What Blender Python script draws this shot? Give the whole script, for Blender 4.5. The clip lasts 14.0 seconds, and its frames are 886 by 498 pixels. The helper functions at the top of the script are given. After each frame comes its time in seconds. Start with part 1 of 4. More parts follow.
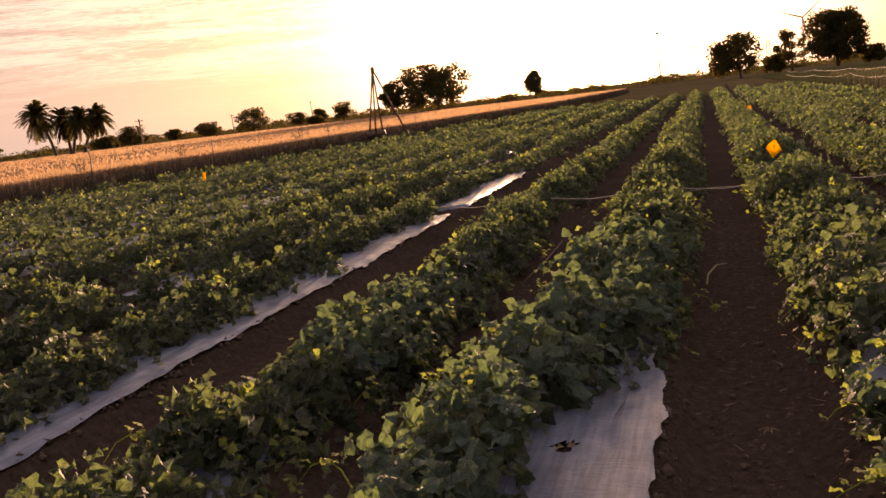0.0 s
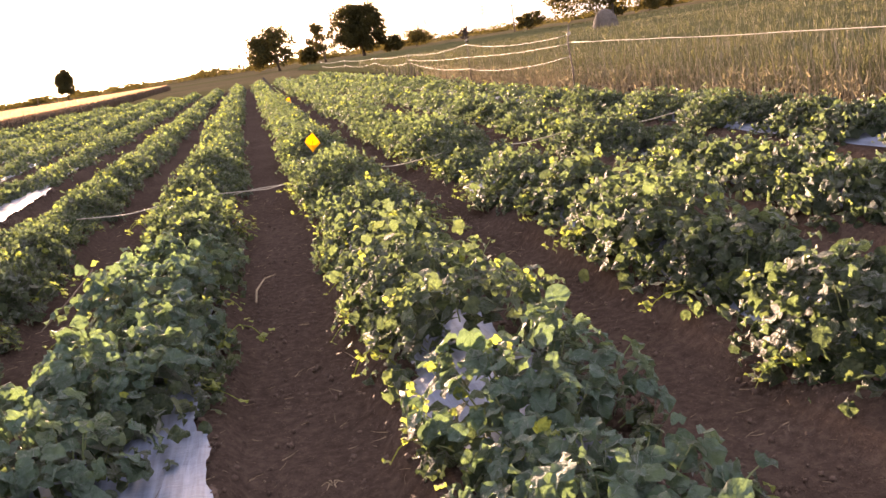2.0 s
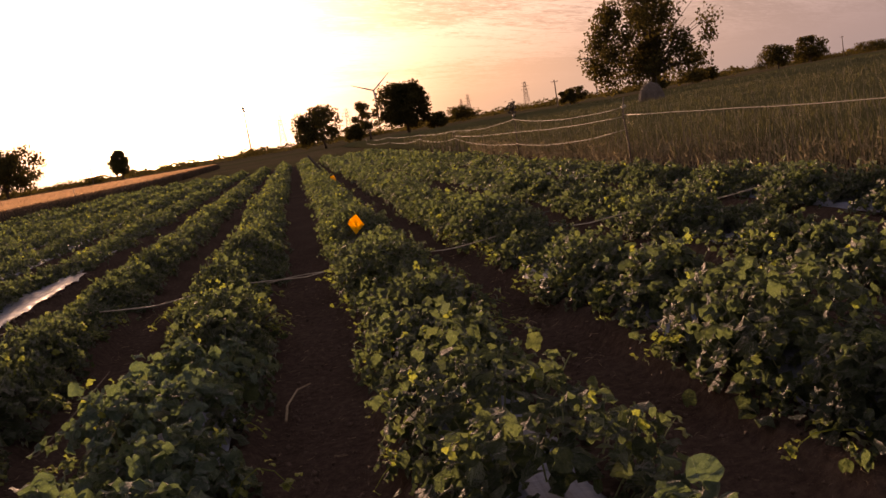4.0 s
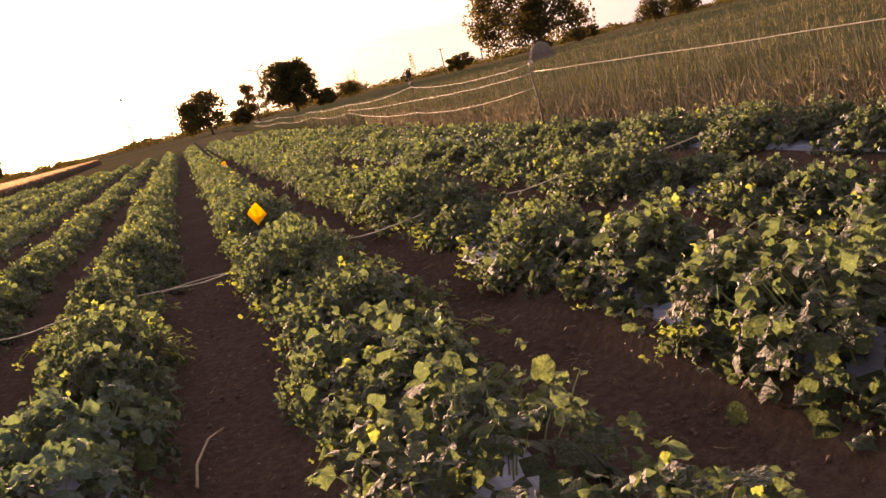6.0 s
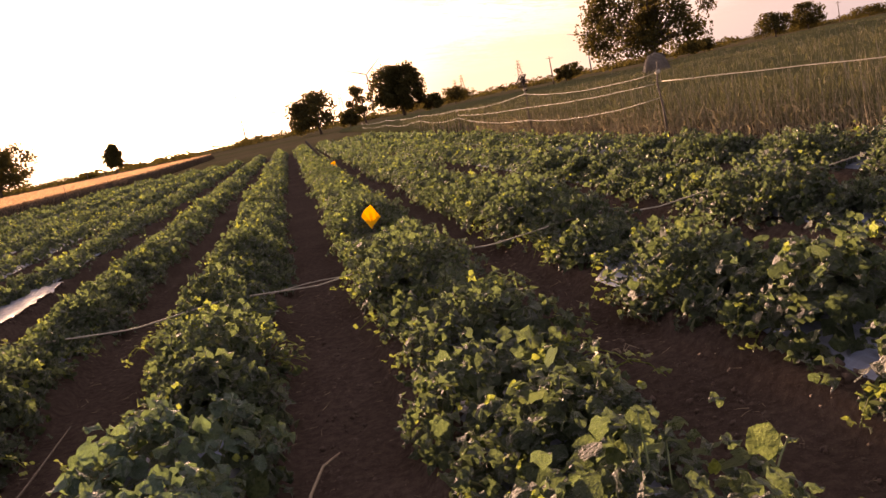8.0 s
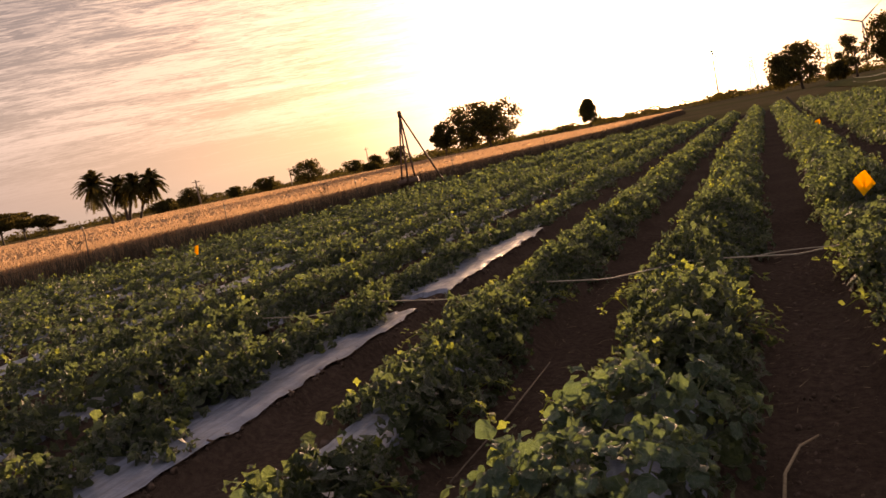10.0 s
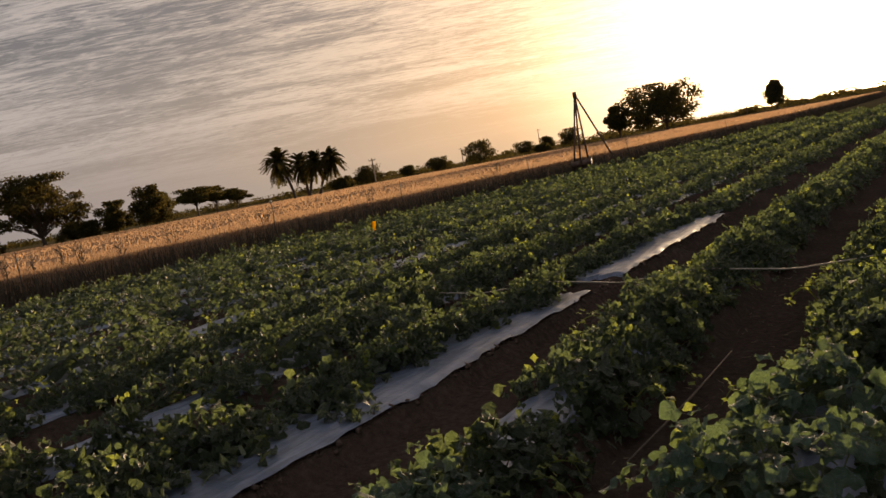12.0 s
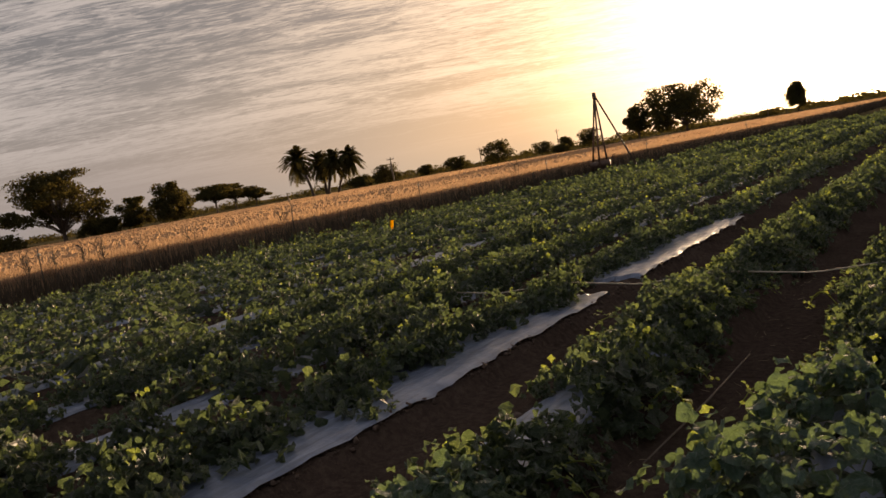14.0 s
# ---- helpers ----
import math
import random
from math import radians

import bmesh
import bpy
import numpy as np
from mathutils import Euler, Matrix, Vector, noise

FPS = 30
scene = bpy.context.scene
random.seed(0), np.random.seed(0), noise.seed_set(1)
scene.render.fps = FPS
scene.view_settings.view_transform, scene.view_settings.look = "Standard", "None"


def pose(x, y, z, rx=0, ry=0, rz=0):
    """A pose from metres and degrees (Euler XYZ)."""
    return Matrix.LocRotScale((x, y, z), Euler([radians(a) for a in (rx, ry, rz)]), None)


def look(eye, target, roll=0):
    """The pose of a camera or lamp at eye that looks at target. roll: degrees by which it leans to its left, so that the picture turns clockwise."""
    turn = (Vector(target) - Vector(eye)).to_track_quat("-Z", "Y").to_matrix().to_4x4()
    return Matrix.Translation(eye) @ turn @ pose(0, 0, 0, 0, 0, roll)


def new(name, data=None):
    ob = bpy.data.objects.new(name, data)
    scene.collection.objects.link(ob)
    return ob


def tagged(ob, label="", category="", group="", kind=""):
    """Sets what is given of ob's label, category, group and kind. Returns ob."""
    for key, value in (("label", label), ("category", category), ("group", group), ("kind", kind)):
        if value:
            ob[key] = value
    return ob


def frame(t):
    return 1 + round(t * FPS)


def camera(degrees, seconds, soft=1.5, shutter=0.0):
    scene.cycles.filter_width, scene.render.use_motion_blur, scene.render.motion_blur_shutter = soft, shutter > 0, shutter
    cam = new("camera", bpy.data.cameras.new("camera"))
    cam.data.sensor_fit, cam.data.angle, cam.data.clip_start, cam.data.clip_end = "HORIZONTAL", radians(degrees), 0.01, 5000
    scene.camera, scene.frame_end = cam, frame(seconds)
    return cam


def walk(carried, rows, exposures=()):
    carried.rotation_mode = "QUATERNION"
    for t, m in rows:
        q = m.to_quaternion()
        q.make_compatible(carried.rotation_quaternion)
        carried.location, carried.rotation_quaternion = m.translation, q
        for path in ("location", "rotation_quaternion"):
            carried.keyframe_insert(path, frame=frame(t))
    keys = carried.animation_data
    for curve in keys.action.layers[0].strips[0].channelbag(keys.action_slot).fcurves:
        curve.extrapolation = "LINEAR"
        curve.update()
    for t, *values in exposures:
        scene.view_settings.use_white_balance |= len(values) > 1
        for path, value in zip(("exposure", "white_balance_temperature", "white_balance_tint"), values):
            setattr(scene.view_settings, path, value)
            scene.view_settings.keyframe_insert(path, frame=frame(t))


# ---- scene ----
cam = camera(54.4, 14.0)
PATH = [
    (0, (0.26, 0.468, 1.423), (-0.342, 2.347, 1.095), -6.7),
    (0.5, (0.36, 0.553, 1.402), (0.021, 2.476, 0.969), -7.1),
    (1, (0.4, 0.666, 1.369), (0.344, 2.566, 0.746), -7.3),
    (1.5, (0.406, 0.926, 1.342), (0.634, 2.791, 0.655), -6.7),
    (2, (0.408, 1.162, 1.426), (0.768, 3.072, 0.953), -8.9),
    (2.5, (0.418, 1.441, 1.459), (0.71, 3.399, 1.176), -9.0),
    (2.7, (0.434, 1.552, 1.453), (0.709, 3.513, 1.171), -8.9),
    (4.8, (0.499, 2.416, 1.359), (0.846, 4.36, 1.041), -11.3),
    (5, (0.484, 2.558, 1.343), (0.858, 4.489, 0.978), -11.6),
    (5.5, (0.471, 2.798, 1.355), (0.949, 4.695, 0.94), -12.7),
    (6, (0.513, 3.051, 1.368), (1.008, 4.948, 0.971), -13.9),
    (6.5, (0.494, 3.183, 1.365), (0.918, 5.105, 1.007), -13.8),
    (7, (0.423, 3.392, 1.36), (0.839, 5.319, 1.023), -12.4),
    (7.5, (0.415, 3.49, 1.371), (0.816, 5.423, 1.046), -11.6),
    (8, (0.422, 3.524, 1.37), (0.709, 5.476, 1.038), -11.8),
    (8.5, (0.423, 3.547, 1.367), (0.564, 5.509, 1.006), -12.3),
    (9, (0.394, 3.555, 1.377), (0.233, 5.524, 1.067), -12.3),
    (9.2, (0.368, 3.552, 1.386), (0.058, 5.507, 1.105), -12.1),
    (11.3, (0.311, 3.371, 1.428), (-0.703, 5.084, 1.236), -10.6),
    (11.5, (0.307, 3.379, 1.422), (-0.729, 5.08, 1.234), -10.5),
    (12, (0.293, 3.387, 1.418), (-0.791, 5.058, 1.229), -10.4),
    (12.5, (0.286, 3.392, 1.411), (-0.834, 5.037, 1.213), -10.3),
    (13, (0.288, 3.386, 1.415), (-0.856, 5.013, 1.207), -10.3),
    (13.5, (0.289, 3.383, 1.416), (-0.876, 4.995, 1.208), -10.4),
    (14, (0.299, 3.367, 1.422), (-0.818, 5.016, 1.239), -9.9),
]
# seconds, stops, kelvin, tint
EXPOSURES = [(0.0, 1.45, 9600, 45), (0.6, 1.5, 9900, 45), (0.9, 2.4, 9600, 39), (1.2, 3.05, 8700, 37), (1.8, 3.3, 8200, 37), (2.1, 3.0, 7400, 37), (2.4, 1.65,
             7300, 37), (2.7, 0.8, 7500, 37), (4.8, 0.8, 11300, 55), (5.0, 1.5, 11800, 55), (5.5, 2.05, 11100, 51), (6.0, 2.2, 9000, 47), (6.5, 1.9, 8500, 45),
             (7.5, 1.8, 8500, 45), (8.5, 1.85, 9100, 45), (9.2, 1.65, 10100, 47), (11.3, 0.7, 8100, 24), (12.5, 0.72, 8100, 24), (14.0, 0.8, 8100, 24)]
walk(cam, [(t, look(eye, target, roll)) for t, eye, target, roll in PATH], EXPOSURES)

# ---------------------------------------------------------------- world, sun
SUN_AZ, SUN_EL = radians(-8.0), radians(4.5)          # azimuth from +Y (minus: to the west), elevation
SUN = Vector((math.sin(SUN_AZ) * math.cos(SUN_EL), math.cos(SUN_AZ) * math.cos(SUN_EL), math.sin(SUN_EL)))

sun = new("sun", bpy.data.lights.new("sun", "SUN"))
sun.data.energy, sun.data.angle, sun.data.color = 4.6, radians(1.5), (1.0, 0.82, 0.57)
sun.matrix_world = look((0, 0, 60), Vector((0, 0, 60)) - SUN)


class Nodes:
    """Short hand for a node tree."""

    def __init__(self, tree):
        self.tree = tree
        tree.nodes.clear()

    def add(self, kind, out=0, props=None, **inputs):
        n = self.tree.nodes.new(kind)
        if props:
            n.operation = props["operation"]
            if kind == "ShaderNodeMath":
                n.use_clamp = props.get("use_clamp", False)
        for key, value in inputs.items():
            name = key.replace("_", " ")
            sock = n.inputs[int(key[1:])] if key[0] == "i" and key[1:].isdigit() else n.inputs[name]
            self.put(sock, value)
        return n.outputs[out]

    def put(self, sock, value):
        if isinstance(value, bpy.types.NodeSocket):
            self.tree.links.new(value, sock)
        elif isinstance(value, (tuple, list)) and sock.type == "RGBA" and len(value) == 3:
            sock.default_value = (*value, 1)
        else:
            sock.default_value = value

    def math(self, op, a, b=0.0, clamp=False):
        return self.add("ShaderNodeMath", props={"operation": op, "use_clamp": clamp}, i0=a, i1=b)

    def vmath(self, op, a, b, out=0):
        return self.add("ShaderNodeVectorMath", out=out, props={"operation": op}, i0=a, i1=b)

    def noise(self, vec, scale, detail=4.0, rough=0.55, distort=0.0, out=0):
        return self.add("ShaderNodeTexNoise", out=out, Vector=vec, Scale=scale, Detail=detail, Roughness=rough, Distortion=distort)

    def ramp(self, fac, stops):
        n = self.tree.nodes.new("ShaderNodeValToRGB")
        self.put(n.inputs[0], fac)
        el = n.color_ramp.elements
        while len(el) < len(stops):
            el.new(0.5)
        for e, (p, c) in zip(el, stops):
            e.position = p
            e.color = (*c, 1) if not isinstance(c, float) else (c, c, c, 1)
        return n.outputs[0]

    def mix(self, fac, a, b, mode="MIX"):
        n = self.tree.nodes.new("ShaderNodeMix")
        n.data_type, n.blend_type = "RGBA", mode
        self.put(n.inputs[0], fac), self.put(n.inputs[6], a), self.put(n.inputs[7], b)
        return n.outputs[2]

    def rng(self, v, a, b, c=0.0, d=1.0):
        return self.add("ShaderNodeMapRange", Value=v, i1=a, i2=b, i3=c, i4=d)

    def scaled(self, vec, s):
        return self.add("ShaderNodeMapping", Vector=vec, Scale=s)

    def bump(self, height, strength, distance):
        return self.add("ShaderNodeBump", Height=height, Strength=strength, Distance=distance)


world = bpy.data.worlds.new("sky")
scene.world = world
world.use_nodes = True
w = Nodes(world.node_tree)
sky = w.add("ShaderNodeTexSky")
air = sky.node
air.sky_type, air.sun_disc, air.sun_elevation, air.sun_rotation = "NISHITA", False, SUN_EL, SUN_AZ
air.altitude, air.air_density, air.dust_density, air.ozone_density = 200.0, 1.2, 3.5, 1.0
way = w.add("ShaderNodeTexCoord")
toward = w.vmath("DOT_PRODUCT", way, tuple(SUN), out=1)
sep = w.tree.nodes.new("ShaderNodeSeparateXYZ")
w.put(sep.inputs[0], way)
up = w.math("MAXIMUM", sep.outputs[2], 0.0)
# thin rippled cloud sheet at one height
lift = w.math("ADD", up, 0.10)
flat = w.add("ShaderNodeCombineXYZ", X=w.math("DIVIDE", sep.outputs[0], lift), Y=w.math("DIVIDE", sep.outputs[1], lift), Z=0.0)
turned = w.add("ShaderNodeMapping", Vector=flat, Rotation=(0, 0, radians(-33)), Scale=(1.0, 1.0, 1.0))
broad = w.noise(w.scaled(turned, (0.35, 0.8, 1)), 1.0, 5.0, 0.55, 0.6)
ripple = w.noise(w.scaled(turned, (7.0, 26.0, 1)), 1.0, 4.0, 0.65, 1.6)
streak = w.noise(w.scaled(turned, (1.6, 5.2, 1)), 1.0, 6.0, 0.62, 0.9)
cover = w.math("ADD", w.math("ADD", w.math("MULTIPLY", broad, 0.42), w.math("MULTIPLY", streak, 0.25)), w.math("MULTIPLY", ripple, 0.33))
cover = w.rng(cover, 0.455, 0.555)
high = w.rng(up, 0.02, 0.20)
near_sun = w.math("POWER", w.rng(toward, 0.60, 1.0), 2.7)
aureole = w.math("POWER", w.rng(toward, 0.93, 1.0), 3.0)
core = w.math("POWER", w.rng(toward, 0.988, 1.0), 3.0)
base = w.mix(high, w.ramp(near_sun, [(0.0, (0.32, 0.335, 0.35)), (0.30, (0.48, 0.46, 0.40)), (0.65, (0.73, 0.615, 0.44)), (1.0, (1.4, 1.1, 0.7))]),
             w.ramp(near_sun, [(0.0, (0.155, 0.185, 0.225)), (0.4, (0.25, 0.265, 0.285)), (0.7, (0.66, 0.59, 0.47)), (1.0, (1.3, 1.1, 0.8))]))
lit = w.ramp(near_sun, [(0.0, (0.43, 0.46, 0.49)), (0.4, (0.76, 0.70, 0.60)), (0.7, (1.2, 1.03, 0.8)), (1.0, (1.8, 1.6, 1.2))])
clouded = w.mix(w.math("MULTIPLY", cover, w.rng(up, 0.02, 0.095)), base, lit)
behind = w.rng(toward, 0.45, -0.35)
clouded = w.mix(behind, clouded, (0.33, 0.40, 0.50))
glow = w.mix(1.0, w.mix(aureole, (0, 0, 0), (2.3, 2.0, 1.45)), w.mix(core, (0, 0, 0), (40.0, 31.0, 18.0)), "ADD")
total = w.mix(1.0, clouded, glow, "ADD")
total = w.mix(1.0, total, w.mix(1.0, sky, (0.02, 0.02, 0.02), "MULTIPLY"), "ADD")
bg = w.add("ShaderNodeBackground", Color=total, Strength=0.53)
out = w.tree.nodes.new("ShaderNodeOutputWorld")
w.tree.links.new(bg, out.inputs[0])


# ---------------------------------------------------------------- materials
def material(name):
    m = bpy.data.materials.new(name)
    m.use_nodes = True
    n = Nodes(m.node_tree)
    return m, n


def finish(n, shader):
    o = n.tree.nodes.new("ShaderNodeOutputMaterial")
    n.tree.links.new(shader, o.inputs[0])


def principled(n, color, rough, normal=None, metal=0.0, spec=0.5):
    args = {"Base Color": color, "Roughness": rough, "Metallic": metal, "Specular IOR Level": spec}
    b = n.tree.nodes.new("ShaderNodeBsdfPrincipled")
    for k, v in args.items():
        n.put(b.inputs[k], v)
    if normal is not None:
        n.put(b.inputs["Normal"], normal)
    return b.outputs[0]


def soil_material():
    m, n = material("soil")
    p = n.add("ShaderNodeNewGeometry")
    big = n.noise(p, 0.9, 4, 0.6)
    mid = n.noise(p, 22.0, 6, 0.7)
    fine = n.noise(p, 95.0, 4, 0.75)
    c = n.ramp(n.math("ADD", n.math("MULTIPLY", mid, 0.7), n.math("MULTIPLY", big, 0.3)),
               [(0.30, (0.038, 0.026, 0.020)), (0.52, (0.084, 0.058, 0.045)), (0.75, (0.145, 0.106, 0.084))])
    c = n.mix(n.rng(fine, 0.58, 0.72), c, (0.17, 0.115, 0.085))
    # beyond the rows: dry stubble land in broad fields
    sepa = n.tree.nodes.new("ShaderNodeSeparateXYZ")
    n.put(sepa.inputs[0], p)
    far = n.rng(sepa.outputs[1], 60.0, 66.0)
    left = n.rng(sepa.outputs[0], -24.0, -30.0)
    right = n.rng(sepa.outputs[0], 8.0, 12.0)
    away = n.math("MAXIMUM", far, n.math("MAXIMUM", left, right))
    bands = n.noise(n.scaled(p, (0.004, 0.020, 1)), 1.0, 3, 0.6, 0.4)
    grass = n.noise(p, 0.35, 6, 0.7)
    dry = n.ramp(n.math("ADD", n.math("MULTIPLY", bands, 0.75), n.math("MULTIPLY", grass, 0.25)),
                 [(0.36, (0.06, 0.05, 0.022)), (0.48, (0.17, 0.115, 0.06)), (0.56, (0.11, 0.09, 0.038)), (0.68, (0.21, 0.145, 0.08))])
    c = n.mix(away, c, dry)
    h = n.math("ADD", n.math("MULTIPLY", mid, 0.7), n.math("MULTIPLY", fine, 0.35))
    finish(n, n.add("ShaderNodeBsdfDiffuse", Color=c, Roughness=1.0, Normal=n.bump(h, 1.0, 0.05)))
    return m


def film_material():
    m, n = material("mulch_film")
    p = n.add("ShaderNodeNewGeometry")
    streak = n.noise(n.scaled(p, (34, 2.2, 10)), 1.0, 4, 0.6, 0.6)
    dust = n.noise(p, 7.0, 5, 0.65)
    spots = n.noise(p, 55.0, 3, 0.6)
    c = n.mix(n.rng(dust, 0.42, 0.75), (0.145, 0.178, 0.24), (0.115, 0.132, 0.17))
    c = n.mix(n.rng(streak, 0.40, 0.62), n.mix(1.0, c, (0.72, 0.74, 0.78), "MULTIPLY"), n.mix(1.0, c, (1.18, 1.2, 1.24), "MULTIPLY"))
    c = n.mix(n.rng(spots, 0.70, 0.78), c, (0.16, 0.10, 0.07))
    rough = n.rng(dust, 0.3, 0.7, 0.30, 0.52)
    folds = n.noise(n.scaled(p, (9, 26, 10)), 1.0, 3, 0.55, 1.0)
    finish(n, principled(n, c, rough, n.bump(n.math("ADD", n.math("ADD", streak, folds), n.math("MULTIPLY", dust, 0.8)), 0.22, 0.012), 0.15, 0.45))
    return m


def leaf_material(name, dark, mid_c, light, through_c, yellow=0.9, gloss=0.0, veined=False):
    """Thin leaves: matt upper side, light passing through from behind."""
    m, n = material(name)
    p = n.add("ShaderNodeNewGeometry")
    island = n.add("ShaderNodeNewGeometry", out=8)
    one = n.add("ShaderNodeObjectInfo", out=5)
    rnd = n.math("FRACT", n.math("ADD", island, one))
    vein = n.noise(p, 75.0, 3, 0.65)
    patch = n.noise(p, 2.2, 3, 0.6)
    tone = n.math("ADD", n.math("MULTIPLY", rnd, 0.7), n.math("MULTIPLY", patch, 0.3))
    c = n.ramp(tone, [(0.15, dark), (0.55, mid_c), (0.80, mid_c), (yellow, light)])
    blotch = n.rng(vein, 0.38, 0.66)
    c = n.mix(blotch, n.mix(1.0, c, (1.2, 1.18, 1.15), "MULTIPLY"), n.mix(1.0, c, (0.78, 0.8, 0.78) if veined else (0.6, 0.64, 0.6), "MULTIPLY"))
    relief = vein
    if veined:
        # ribs spreading from the stalk over the blade, in the leaf's own space
        q = n.tree.nodes.new("ShaderNodeSeparateXYZ")
        n.put(q.inputs[0], n.add("ShaderNodeTexCoord", out=3))
        qy = n.math("ADD", q.outputs[1], 0.28)
        ang = n.math("ARCTAN2", qy, q.outputs[0])
        far_ = n.math("SQRT", n.math("ADD", n.math("MULTIPLY", q.outputs[0], q.outputs[0]), n.math("MULTIPLY", qy, qy)))
        rib = n.math("MULTIPLY", n.math("ABSOLUTE", n.math("SINE", n.math("MULTIPLY", ang, 3.0))), far_)
        side = n.math("ABSOLUTE", n.math("SINE", n.math("ADD", n.math("MULTIPLY", far_, 46.0), n.math("MULTIPLY", rib, 30.0))))
        rib = n.math("ADD", n.rng(rib, 0.0, 0.045, 1.0, 0.0), n.math("MULTIPLY", n.rng(side, 0.0, 0.35, 1.0, 0.0), 0.35), True)
        c = n.mix(n.math("MULTIPLY", rib, 0.35), c, (0.13, 0.165, 0.10))
        relief = n.math("SUBTRACT", vein, n.math("MULTIPLY", rib, 0.8))
    t = n.mix(n.rng(rnd, 0.72, 1.0), through_c, (through_c[0] * 1.3, through_c[1] * 1.2, through_c[2]))
    t = n.mix(blotch, t, n.mix(1.0, t, (0.8, 0.84, 0.8) if veined else (0.6, 0.66, 0.6), "MULTIPLY"))
    nor = n.bump(relief, 1.0, 0.008 if veined else 0.012)
    d = n.add("ShaderNodeBsdfDiffuse", Color=c, Roughness=0.6, Normal=nor)
    tr = n.add("ShaderNodeBsdfTranslucent", Color=t, Normal=nor)
    g = n.add("ShaderNodeBsdfGlossy", Color=(1, 1, 1), Roughness=0.68, Normal=nor)
    s = n.add("ShaderNodeMixShader", i0=0.36 if veined else 0.42, i1=d, i2=tr)
    fres = n.add("ShaderNodeFresnel", IOR=1.38, Normal=nor)
    finish(n, n.add("ShaderNodeMixShader", i0=n.math("MULTIPLY", fres, gloss), i1=s, i2=g))
    return m


def rough_material(name, a, b, scale=8.0, rough=0.8, stretch=(1, 1, 1), bump=0.5, dist=0.01, metal=0.0):
    m, n = material(name)
    p = n.scaled(n.add("ShaderNodeTexCoord", out=3), stretch)
    f = n.noise(p, scale, 5, 0.65)
    g = n.noise(p, scale * 0.18, 3, 0.6)
    c = n.mix(n.rng(n.math("ADD", n.math("MULTIPLY", f, 0.6), n.math("MULTIPLY", g, 0.4)), 0.35, 0.65), a, b)
    finish(n, principled(n, c, rough, n.bump(f, bump, dist), metal))
    return m


SOIL = soil_material()
FILM = film_material()
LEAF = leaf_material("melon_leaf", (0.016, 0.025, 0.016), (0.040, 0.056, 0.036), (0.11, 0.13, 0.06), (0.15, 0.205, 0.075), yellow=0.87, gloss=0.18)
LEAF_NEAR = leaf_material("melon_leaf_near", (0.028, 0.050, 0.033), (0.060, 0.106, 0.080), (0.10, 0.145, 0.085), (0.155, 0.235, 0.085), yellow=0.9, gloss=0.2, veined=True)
YOUNG = leaf_material("young_leaf", (0.10, 0.125, 0.035), (0.155, 0.18, 0.045), (0.22, 0.25, 0.05), (0.37, 0.44, 0.085), gloss=0.15)
STRAW = leaf_material("dry_wheat", (0.42, 0.245, 0.145), (0.56, 0.355, 0.225), (0.66, 0.455, 0.30), (0.60, 0.37, 0.22))
STALK = leaf_material("sorghum_leaf", (0.062, 0.066, 0.033), (0.135, 0.13, 0.064), (0.28, 0.245, 0.14), (0.11, 0.105, 0.048))
DRY_LEAF = leaf_material("dry_cereal_leaf", (0.16, 0.13, 0.085), (0.29, 0.25, 0.17), (0.45, 0.38, 0.27), (0.20, 0.16, 0.10))
CROWN = leaf_material("tree_leaf", (0.028, 0.030, 0.014), (0.050, 0.050, 0.022), (0.08, 0.07, 0.028), (0.11, 0.085, 0.025))
VINE = rough_material("vine", (0.10, 0.15, 0.05), (0.19, 0.20, 0.09), 40, 0.7)
BARK = rough_material("bark", (0.035, 0.026, 0.018), (0.075, 0.055, 0.04), 6, 0.95, (1, 1, 0.3), 0.8, 0.05)
WOOD = rough_material("weathered_wood", (0.07, 0.05, 0.035), (0.17, 0.125, 0.09), 30, 0.9, (1, 1, 0.15))
IRON = rough_material("rusty_iron", (0.06, 0.04, 0.03), (0.16, 0.09, 0.06), 20, 0.7, metal=0.3)
ROPE = rough_material("rope", (0.27, 0.23, 0.17), (0.41, 0.36, 0.28), 60, 0.85)
PIPE = rough_material("black_pipe", (0.012, 0.012, 0.013), (0.03, 0.028, 0.026), 12, 0.5)
STEEL = rough_material("grey_steel", (0.24, 0.24, 0.25), (0.34, 0.34, 0.35), 0.4, 0.6)
HAY = rough_material("hay", (0.06, 0.048, 0.038), (0.12, 0.098, 0.078), 9, 0.95, bump=0.9, dist=0.06)
CLOD = rough_material("clod", (0.042, 0.024, 0.016), (0.11, 0.07, 0.05), 45, 0.95)
# stems of the wheat's edge, its shade put into the brown; tall weeds share it
SHADED_BROWN_STEM = rough_material("shaded_brown_stem", (0.06, 0.042, 0.026), (0.13, 0.09, 0.055), 30, 0.95)
DRY_STEM = rough_material("dry_cereal_stem", (0.17, 0.125, 0.075), (0.38, 0.30, 0.19), 30, 0.95)
DEAD = rough_material("dead_stem", (0.17, 0.12, 0.075), (0.33, 0.25, 0.16), 50, 0.9)


def trap_material():
    m, n = material("trap_sheet")
    p = n.add("ShaderNodeTexCoord", out=3)
    f = n.noise(p, 18, 4, 0.6)
    c = n.mix(n.rng(f, 0.45, 0.7), (0.88, 0.54, 0.03), (0.80, 0.46, 0.02))
    d = n.add("ShaderNodeBsdfDiffuse", Color=c)
    t = n.add("ShaderNodeBsdfTranslucent", Color=(0.95, 0.58, 0.04))
    finish(n, n.add("ShaderNodeMixShader", i0=0.5, i1=d, i2=t))
    return m


TRAP = trap_material()


